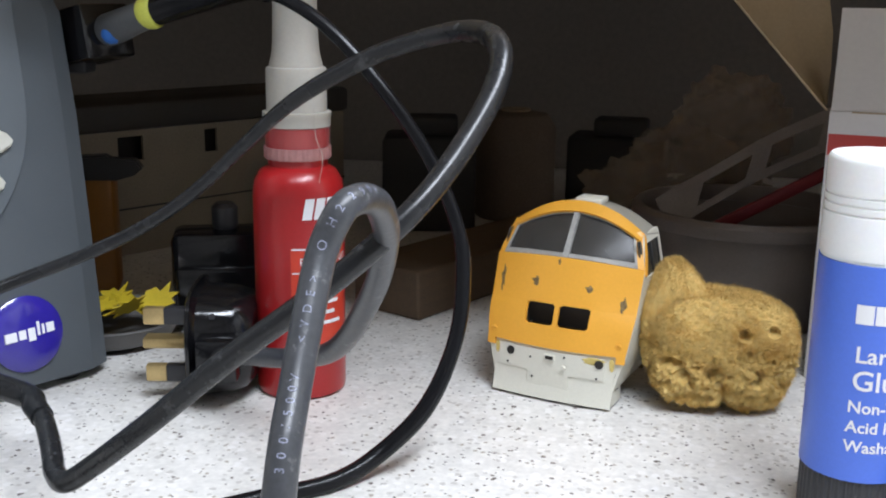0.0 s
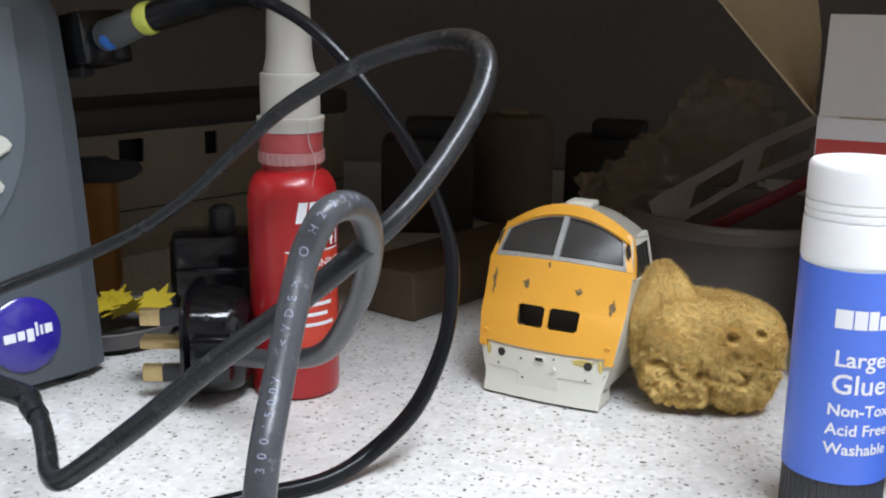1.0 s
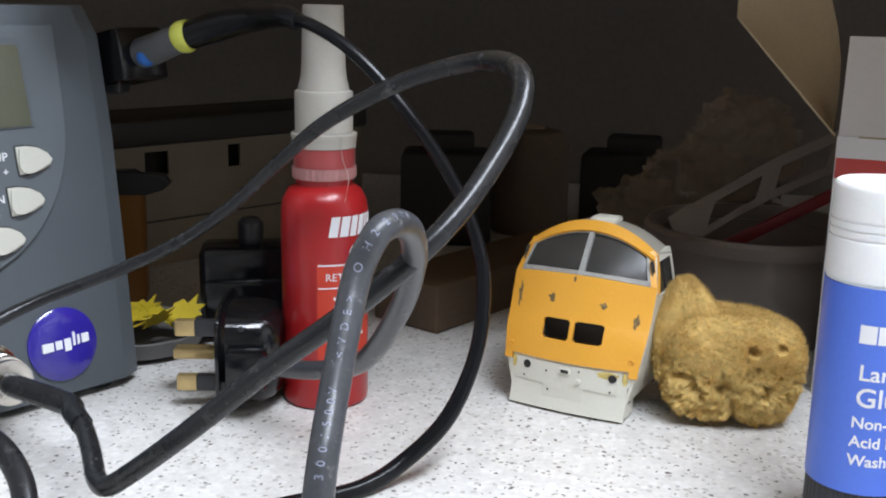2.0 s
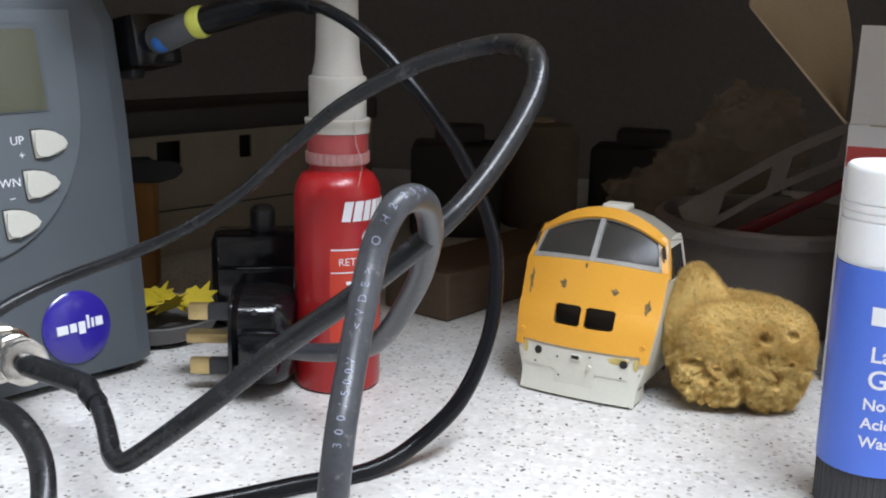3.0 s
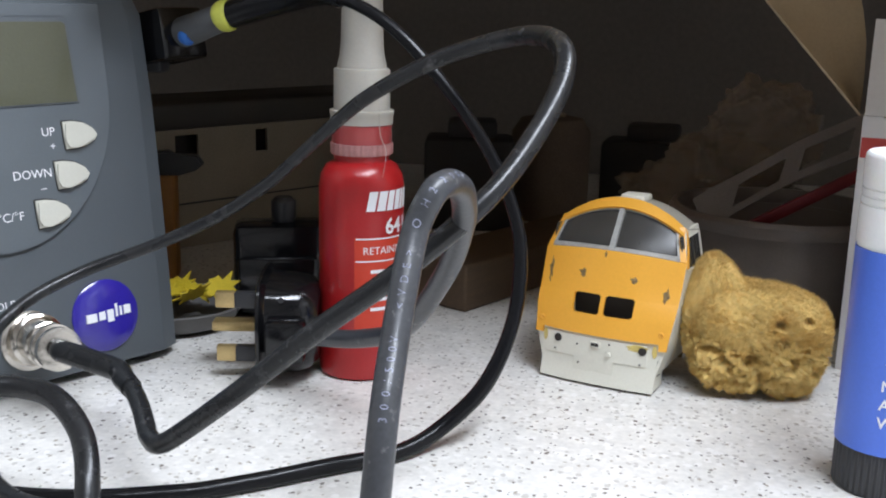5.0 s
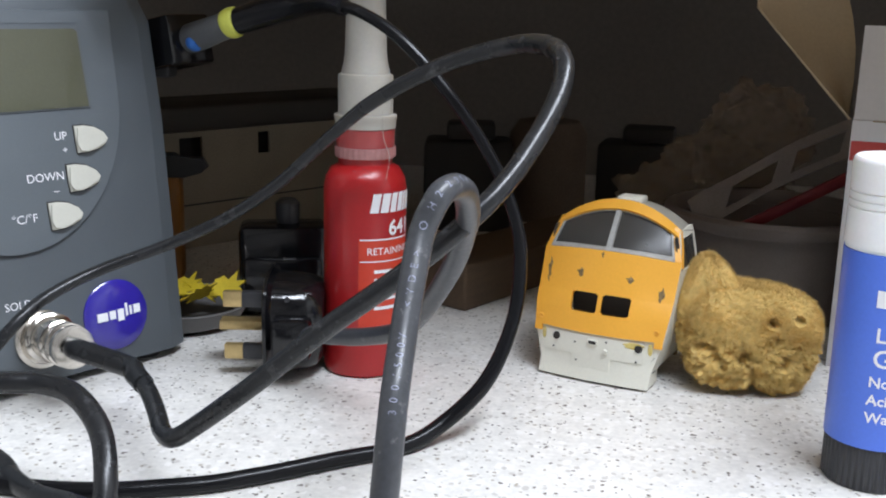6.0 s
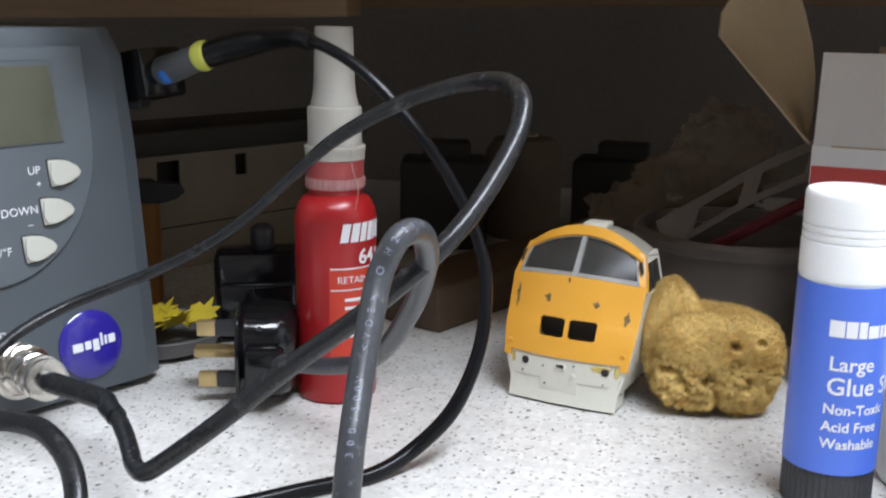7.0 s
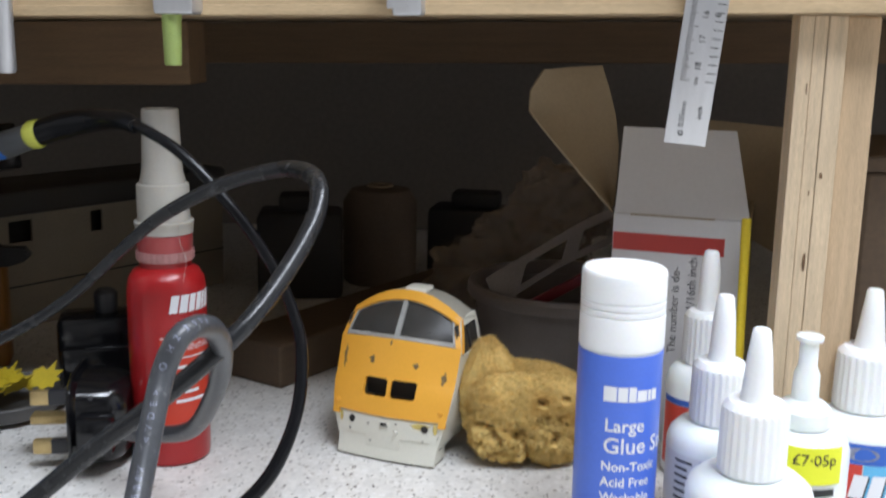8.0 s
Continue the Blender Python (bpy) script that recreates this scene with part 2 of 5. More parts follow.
def smooth_path(pts, n=10):
    """Catmull-Rom line through points given as (x, y, z, radius)."""
    p = [np.array(q, float) for q in pts]
    p = [2 * p[0] - p[1]] + p + [2 * p[-1] - p[-2]]
    out = []
    for i in range(1, len(p) - 2):
        for k in range(n):
            t = k / n
            out.append(0.5 * (2 * p[i] + (p[i + 1] - p[i - 1]) * t + (2 * p[i - 1] - 5 * p[i] + 4 * p[i + 1] - p[i + 2]) * t * t + (3 * p[i] - p[i - 1] - 3 * p[i + 1] + p[i + 2]) * t ** 3))
    out.append(p[-2])
    return out


def tube_bm(line, seg=20):
    bm = bmesh.new()
    rings = []
    up = Vector((0.13, 0.21, 0.97))
    for i, q in enumerate(line):
        a, b = Vector(line[max(0, i - 1)][:3]), Vector(line[min(len(line) - 1, i + 1)][:3])
        t = (b - a).normalized()
        up = (up - t * up.dot(t)).normalized()
        side = t.cross(up)
        c = Vector(q[:3])
        rings.append([bm.verts.new(c + (up * math.cos(w) + side * math.sin(w)) * q[3]) for w in (2 * math.pi * k / seg for k in range(seg))])
    for a, b in zip(rings, rings[1:]):
        for k in range(seg):
            bm.faces.new((a[k], a[(k + 1) % seg], b[(k + 1) % seg], b[k]))
    bm.faces.new(rings[0][::-1])
    bm.faces.new(rings[-1])
    return bm


def prism_bm(outline, y0, y1, bevel=0.0):
    """A flat outline of (x, z) given depth from y0 (front) to y1."""
    bm = bmesh.new()
    a = [bm.verts.new((x, y0, z)) for x, z in outline]
    b = [bm.verts.new((x, y1, z)) for x, z in outline]
    n = len(a)
    front = bm.faces.new(a)
    bm.faces.new(b[::-1])
    for k in range(n):
        bm.faces.new((a[k], b[k], b[(k + 1) % n], a[(k + 1) % n]))
    if bevel:
        bmesh.ops.bevel(bm, geom=list(front.edges), offset=bevel, segments=2, affect="EDGES")
    return bm


def grid_bm(us, ws, place, hole=None, thick=0.001):
    """A bent sheet over breakpoints us and ws with cells left out, thickened inwards along its normals."""
    bm = bmesh.new()
    vs = [[bm.verts.new(place(u, w)) for w in ws] for u in us]
    for i in range(len(us) - 1):
        for j in range(len(ws) - 1):
            if hole and hole((us[i] + us[i + 1]) / 2, (ws[j] + ws[j + 1]) / 2):
                continue
            bm.faces.new((vs[i][j], vs[i + 1][j], vs[i + 1][j + 1], vs[i][j + 1]))
    bmesh.ops.delete(bm, geom=[v for v in bm.verts if not v.link_faces], context="VERTS")
    bmesh.ops.recalc_face_normals(bm, faces=bm.faces)
    bmesh.ops.solidify(bm, geom=bm.faces[:], thickness=thick)
    return bm


def lettering(text, size, align="LEFT", shear=0.0, bold=0.0):
    """Vertices and faces of a line of text lying in x, z."""
    cu = bpy.data.curves.new("letters", "FONT")
    cu.body, cu.size, cu.align_x, cu.shear, cu.offset, cu.resolution_u = text, size, align, shear, bold, 3
    ob = bpy.data.objects.new("letters", cu)
    me = bpy.data.meshes.new_from_object(ob)
    bm = bmesh.new()
    bm.from_mesh(me)
    bpy.data.objects.remove(ob)
    bpy.data.curves.remove(cu)
    bpy.data.meshes.remove(me)
    for v in bm.verts:
        v.co = (v.co.x, 0, v.co.y)
    return bm


def map_bm(bm, f):
    for v in bm.verts:
        v.co = f(*v.co)
    return bm


def on_cylinder(radius, angle, height):
    """Wraps x, z round an upright cylinder, centred on an angle seen from outside."""
    return lambda x, y, z: (((radius - y) * math.cos(angle + x / radius)), ((radius - y) * math.sin(angle + x / radius)), height + z)


def rect_bm(x0, x1, z0, z1, nx=12):
    bm = bmesh.new()
    a = [bm.verts.new((x0 + (x1 - x0) * k / nx, 0, z0)) for k in range(nx + 1)]
    b = [bm.verts.new((x0 + (x1 - x0) * k / nx, 0, z1)) for k in range(nx + 1)]
    for k in range(nx):
        bm.faces.new((a[k], a[k + 1], b[k + 1], b[k]))
    return bm


def lump_bm(radii, detail, shape, seed):
    """A rough solid: icosphere pushed out by layered noise."""
    bm = bmesh.new()
    bmesh.ops.create_icosphere(bm, subdivisions=detail, radius=1)
    off = Vector((seed * 3.7, seed * 1.3, seed * 2.1))
    for v in bm.verts:
        d = v.co.normalized()
        v.co = shape(d, off)
        v.co = (v.co.x * radii[0], v.co.y * radii[1], v.co.z * radii[2])
    return bm


# ---- the setting ----


def structure(name, bm, material, label, smooth=False):
    return tagged(part(name, bm, material, smooth=smooth), label, "", "", "structure")


structure("worktop", box_bm(-1.1, 1.1, 0.02, 1.0, -0.03, 0, 0.003), M_COUNTER, "pale speckled laminate worktop with dark flecks")
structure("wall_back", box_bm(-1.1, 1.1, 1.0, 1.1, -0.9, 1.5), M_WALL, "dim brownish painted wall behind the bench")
# unseen room shell, added to close the space and bounce fill light
structure("wall_left", box_bm(-1.2, -1.1, -1.6, 1.1, -0.9, 1.5), M_ROOM, "unseen plain side wall closing the room")
structure("wall_right", box_bm(1.1, 1.2, -1.6, 1.1, -0.9, 1.5), M_ROOM, "unseen plain side wall closing the room")
structure("wall_front", box_bm(-1.2, 1.2, -1.7, -1.6, -0.9, 1.5), M_ROOM, "unseen plain wall closing the room behind the bench user")
structure("ceiling", box_bm(-1.2, 1.2, -1.7, 1.1, 1.5, 1.55), M_ROOM, "unseen plain ceiling closing the room")
structure("floor", box_bm(-1.2, 1.2, -1.7, 1.1, -0.95, -0.9), M_RAIL, "unseen brown floor closing the room")

# shelf over the worktop, very slightly out of level
shelf = thing("shelf", pose(0.06, 0.42, 0.1975, 0, -1.1, 0), "plywood shelf with pale sawn edge above the worktop", "shelf")
part("board", box_bm(-0.9, 0.9, 0.0, 0.56, 0.0, 0.045, 0.0008), M_WOOD, shelf, smooth=False)
part("rail", box_bm(-0.9, 0.9, 0.40, 0.43, -0.032, -0.001, 0.001), M_RAIL, shelf, "brown wooden rail under the shelf", False)
part("rail", box_bm(-0.9, -0.150, 0.16, 0.19, -0.036, -0.001, 0.001), M_RAIL, shelf, "brown wooden rail under the shelf", False)

part("lipping", box_bm(-0.9, 0.9, -0.0008, -0.0001, 0.0002, 0.0042, 0.0002), M_WOOD, shelf, "thin pale veneer strip under the edge", False)
for x, z, a, b in ((0.024, 0.0075, 0.0042, 0.0011), (0.098, 0.0088, 0.0030, 0.0007), (-0.118, 0.0072, 0.0036, 0.0010), (0.155, 0.0070, 0.0030, 0.0008), (-0.05, 0.0100, 0.0024, 0.0007)):
    part("knot", map_bm(lathe_bm([(1, 0), (0.9, 1)], 14), lambda u, v, w, x=x, z=z, a=a, b=b: (x + u * a * (1 + 0.2 * v), -0.0002 - 0.0001 * w, z + v * b)), M_KNOT, shelf, "dark knot in the sawn edge")

upright = thing("shelf_upright", pose(0.204, 0.43, 0, 0, 0, 0), "plywood upright carrying the shelf, rough layered edge", "shelf upright")
for k, (a, b) in enumerate(((0.0, 0.0058), (0.0058, 0.0112), (0.0112, 0.0185))):
    part("ply", box_bm(a, b - 0.0002, 0.0004 * (k % 2), 0.014, 0, 0.1998, 0.0003), M_WOOD_UP, upright, smooth=False)
for x, z, a, b in ((0.0093, 0.1030, 0.0006, 0.0038), (0.0128, 0.1380, 0.0007, 0.0013), (0.0088, 0.1310, 0.0003, 0.0010), (0.0045, 0.172, 0.0003, 0.0024)):
    part("knot", map_bm(lathe_bm([(1, 0), (0.9, 1)], 14), lambda u, v, w, x=x, z=z, a=a, b=b: (x + u * a, -0.0002 - 0.0001 * w, z + v * b * (1 + 0.3 * u))), M_KNOT, upright, "dark knot in the sawn edge")
part("batten", box_bm(0.0187, 0.032, 0.0045, 0.014, 0, 0.2000, 0.001), M_BATTEN, upright, "smooth brown batten beside the edge", False)
crate = thing("wooden_box", pose(0.262, 0.47, 0), "dark brown wooden box standing on the worktop", "box")
part("body", box_bm(-0.016, 0.09, 0, 0.1, 0, 0.135, 0.002), M_BOARD, crate, smooth=False)
part("lid", box_bm(-0.017, 0.091, -0.001, 0.101, 0.1352, 0.142, 0.001), M_BOARD, crate, smooth=False)

# ---- locomotive cab shell ----


def cab_shell():
    m = Matrix(((0.9700, 0.2924, 0, 0.0410), (-0.2982, 0.9563, 0, 0.4468), (0, 0, 1, 0.0012), (0, 0, 0, 1)))
    t = thing("model_locomotive_cab", m, "unfinished model locomotive cab shell, orange front over bare white skirt", "model train")
    front_w = [(0, 0.0), (0.018, 0.0005), (0.034, 0.0042), (0.0535, 0.0112), (0.057, 0.0130), (0.072, 0.0235), (0.080, 0.026)]

    def fv(u, w):
        ws, vs = zip(*front_w)
        return float(np.interp(w, ws, vs)) + 0.006 * (u / 0.0275) ** 2 * (0.35 + 0.65 * min(1, w / 0.05))

    def half(w):
        return float(np.interp(w, (0, 0.019, 0.0192, 0.030, 0.055, 0.060), (0.0236, 0.0246, 0.0280, 0.0284, 0.0268, 0.0258)))

    # orange nose with two grille openings
    us = [-1, -0.88, -0.6, -0.43, -0.405, -0.2, -0.055, -0.03, 0.03, 0.055, 0.2, 0.42, 0.445, 0.6, 0.88, 1]
    ws = [0.0168, 0.0195, 0.025, 0.0280, 0.0287, 0.033, 0.0378, 0.0385, 0.045, 0.050, 0.0537]
    part("nose", grid_bm(us, ws, lambda u, w: (u * half(max(w, 0.0193)), fv(u * half(max(w, 0.0193)), w) - 0.0006, w),
                         lambda u, w: (w < 0.0195 and abs(u) < 0.88) or 0.0280 < w < 0.0385 and (-0.43 < u < -0.03 or 0.03 < u < 0.445) and not ((w < 0.0287 or w > 0.0378) and not (-0.405 < u < -0.055 or 0.055 < u < 0.42)), 0.0014), M_ORANGE, t, "warm orange-yellow painted nose with scraped marks")
    # dark sheet paints the shade of the interior behind the openings
    part("grille_backing", box_bm(-0.013, 0.013, 0.0095, 0.0105, 0.0265, 0.0395), M_HOLE_SHADE, t)
    # skirt
    us = [-1, -0.5, 0, 0.5, 1]
    part("skirt", grid_bm(us, [0.0, 0.006, 0.012, 0.0192], lambda u, w: (u * half(w), fv(u * half(w), w) + 0.0004 - 0.0015 * (w < 0.001), w), None, 0.0016), M_CREAM, t, "bare off-white buffer beam skirt")
    part("buffer_plate", grid_bm([-0.0222, -0.0160, -0.0095, -0.0040, 0.0015, 0.0070, 0.0140, 0.0205], [0.0022, 0.0060, 0.0098, 0.0140, 0.0184],
                                 lambda u, w: (u, fv(u, w) + 0.0001, w), lambda u, w: w < 0.0098 and not -0.0095 < u < 0.0070, 0.0007), M_CREAM, t)
    # solid dark discs paint the shade of holes; nothing is bored
    for u, w, r in ((-0.0172, 0.0158, 0.0016), (0.0186, 0.0158, 0.0016)):
        part("buffer_hole", map_bm(lathe_bm([(r, 0), (r, 0.0014)], 20), lambda x, y, z, u=u, w=w: (u + x, fv(u + x, w + y) + 0.0012 - z, w + y)), M_HOLE_SHADE, t)
    for u, w in ((-0.0182, 0.0112), (-0.0085, 0.0148), (0.0052, 0.0166), (-0.0075, 0.0075), (0.0178, 0.0104)):
        part("rivet_hole", map_bm(lathe_bm([(0.0004, 0), (0.0004, 0.0006)], 8), lambda x, y, z, u=u, w=w: (u + x, fv(u, w) + 0.0005 - z, w + y)), M_HOLE_SHADE, t)
    part("hook_slot", box_bm(-0.0028, 0.0016, -0.0002, 0.001, 0.0148, 0.0170, 0.0003), M_CREAM, t)
    # dark block paints the shade inside the hook slot
    part("hook_slot_hole", box_bm(-0.0021, 0.0010, -0.0004, 0.0006, 0.0153, 0.0166), M_HOLE_SHADE, t)
    part("peg", map_bm(lathe_bm([(0.0011, 0), (0.0009, 0.0009), (0.0004, 0.0009)], 14), lambda x, y, z: (0.0052 + x, 0.0003 - z, 0.0128 + y)), M_CREAM, t)
    part("overspray", map_bm(lathe_bm([(1, 0), (0.9, 1)], 26), lambda x, y, z: (0.0166 + x * (0.0042 + 0.0008 * math.sin(7 * y)), fv(0.0166 + x * 0.0042, 0.017) - 0.00004 * z, 0.0168 + y * 0.0015)), M_STAIN, t, "yellow paint bleed")
    for u in (-0.0232, 0.0232):
        part("overspray", map_bm(lathe_bm([(1, 0), (0.9, 1)], 18), lambda x, y, z, u=u: (u + x * 0.0010, fv(u + x * 0.001, 0.016) + 0.0002 - 0.00004 * z, 0.0160 + y * 0.0026)), M_STAIN, t, "yellow paint bleed")
    # headcode lamps and scrapes on the nose
    for u, w in ((-0.0252, 0.0228), (0.0248, 0.0232)):
        part("lamp_boss", map_bm(lathe_bm([(0.0013, 0), (0.0011, 0.0006), (0.0006, 0.0006), (0.0005, 0.0002)], 16), lambda x, y, z, u=u, w=w: (u + x, fv(u, w) - 0.0005 - z, w + y)), M_ORANGE, t)
    for u, w, a, b in ((-0.0095, 0.0452, 0.0011, 0.0013), (0.0105, 0.0448, 0.0011, 0.001), (-0.0235, 0.0445, 0.0007, 0.004), (0.0228, 0.041, 0.0009, 0.0024), (-0.0015, 0.0522, 0.0004, 0.0009)):
        bm = lathe_bm([(1, 0), (0.8, 1)], 9)
        part("scrape", map_bm(bm, lambda x, y, z, u=u, w=w, a=a * 1.15, b=b * 1.15: (u + x * a * (1 + 0.5 * math.sin(5 * y + 40 * u)), fv(u + x * a, w + y * b) - 0.00062 - 0.0001 * z, w + y * b * (1 + 0.3 * math.sin(4 * x)))), M_CHIP, t, "scraped paint patch")
    # windscreens, pillars and brow
    wt = 0.0720
    top = lambda u: wt - 0.0095 * (u / 0.0262) ** 2
    def screen_at(u, w, off=0.0):
        return (u, fv(u, w) + off, w)
    for s in (-1, 1):
        e0, e1 = 0.0012, 0.0246
        us = [e0 + (e1 - e0) * k / 8 for k in range(9)]
        part("windscreen", grid_bm([s * u for u in us], [0, 0.25, 0.5, 0.75, 1], lambda u, w: screen_at(u, 0.0552 + (top(u) - 0.0010 - 0.0552) * w, 0.0012), None, 0.0004), M_SCREENGLASS, t, "smeared dark glazing")
        part("corner_pillar", grid_bm([0, 1], [0, 0.3, 0.6, 1], lambda k, w: screen_at(s * (e1 + k * 0.0022), 0.0537 + (top(e1) - 0.0527) * w, -0.0002), None, 0.0016), M_ORANGE, t, "orange corner post")
        part("window_surround", grid_bm([0, 1], [0, 0.3, 0.6, 1], lambda k, w: screen_at(s * (e1 - 0.0008 + k * 0.0008), 0.0545 + (top(e1) - 0.0540) * w, -0.0004), None, 0.0008), M_PILLAR, t)
        part("sill", grid_bm([0, 0.5, 1], [0, 1], lambda k, w: screen_at(s * (e0 + (e1 - e0) * k), 0.0537 + 0.0016 * w, 0.0), None, 0.0014), M_PILLAR, t)
    part("centre_pillar", grid_bm([-0.0011, 0.0011], [0, 0.5, 1], lambda u, w: screen_at(u, 0.0537 + (wt - 0.0527) * w, -0.0003), None, 0.0018), M_PILLAR, t, "bare grey centre pillar")
    part("window_head", grid_bm([-0.0258 + 0.0516 * k / 16 for k in range(17)], [0, 1], lambda u, w: screen_at(u, top(u) - 0.0013 + 0.0016 * w, -0.0001), None, 0.0014), M_PILLAR, t)
    roof_z = lambda u: 0.0756 - 0.0122 * (abs(u) / 0.0272) ** 2.2
    part("brow", grid_bm([-0.0272 + 0.0544 * k / 20 for k in range(21)], [0, 0.5, 1], lambda u, w: (u * (0.985 + 0.015 * w), fv(u, top(u)) - 0.0016 + w * 0.0045, top(u) * (1 - w) + roof_z(u) * w), None, 0.0012), M_ORANGE, t, "orange brow over the windscreens")
    # roof, sides
    us = [-0.0272 + 0.0544 * k / 20 for k in range(21)]
    part("roof", grid_bm(us, [0, 0.15, 0.4, 0.7, 1], lambda u, w: (u, fv(u, top(u)) + 0.0028 + w * (LENGTH - fv(u, top(u)) - 0.0028), roof_z(u) - 0.0006 * (w == 0) - 0.0022 * w), None, 0.0012), M_ROOF, t, "greyish white curved roof")
    part("roof_pod", box_bm(-0.003, 0.0085, 0.0265, 0.036, 0.0738, 0.0768, 0.001), M_CREAM, t)
    for s in (-1, 1):
        v0 = 0.020
        def side(k, w, s=s):
            f = fv(0.0282, w)
            v = f + (LENGTH - f) * k
            return (s * (half(w) if w > 0.0192 else 0.0228 + 0.0034 * w / 0.0192), v, w)
        part("side_wall", grid_bm([0, 0.10, 0.35, 0.60, 0.90, 1], [0.006, 0.0195, 0.035, 0.0500, 0.0512, 0.0606, 0.0632],
                                  lambda k, w: side(k, w) if w < 0.0500 else (s * float(np.interp(w, (0.05, 0.0632), (0.0268, 0.0270))), side(k, w)[1], w),
                                  lambda k, w: 0.10 < k < 0.90 and 0.0505 < w < 0.061, 0.0012), M_CREAM, t, "bare off-white cab side")
        part("side_window", box_bm(s * 0.0261 - 0.0003, s * 0.0261 + 0.0003, 0.018, 0.0408, 0.0500, 0.0618), M_SCREENGLASS, t, "dark cab side window")
        for k in (0.0195, 0.0310, 0.0398):
            part("window_bar", box_bm(s * 0.0265 - 0.0004, s * 0.0265 + 0.0004, k - 0.0006, k + 0.0006, 0.0500, 0.0618, 0.0002), M_BLACKTRIM, t)
        part("post_side", grid_bm([0, 0.09], [0.0512, 0.0575, 0.0630], lambda k, w: (s * 0.0272, side(k, w)[1] + 0.0012, w), None, 0.0004), M_ORANGE, t, "orange side of the corner post")
        part("bogie_step", box_bm(s * 0.0222 - 0.0012, s * 0.0222 + 0.0012, 0.004, 0.014, 0.0, 0.0186, 0.0003), M_CREAM, t)
        # dark blocks paint the shade of the two step slots
        for w in (0.0055, 0.0105):
            part("step_slot", box_bm(s * 0.02355 - 0.0003, s * 0.02355 + 0.0003, 0.0062, 0.0095, w, w + 0.0030), M_HOLE_SHADE, t)
    part("inner_panel", box_bm(-0.024, 0.024, 0.039, 0.041, 0.004, 0.0625), M_CHIP, t, "brown inner bulkhead")
    return t


LENGTH = 0.042


def reshape_cab(t):
    """Lean of the sides and the bow of the sill over the whole shell."""
    for ob in t.children:
        for v in ob.data.vertices:
            x, y, z = v.co
            c = min(1.5, (x / 0.0268) ** 2)
            wide = float(np.interp(z, (0, 0.0192, 0.030, 0.0537, 0.0640, 0.08), (1.005, 0.985, 1.015, 1.095, 0.95, 0.93)))
            rise = float(np.interp(z, (0, 0.0168, 0.028, 0.0385, 0.0537, 0.0720, 0.0768), (0, 0.0006, 0.0002, -0.0024, -0.0002, -0.0024, -0.0028)))
            bow = float(np.interp(z, (0.030, 0.0537, 0.0636, 0.08), (0, -0.0026, 0.0008, 0.0006)))
            v.co = (x * wide, y, z + rise + bow * c)


reshape_cab(cab_shell())

# ---- red bottle ----


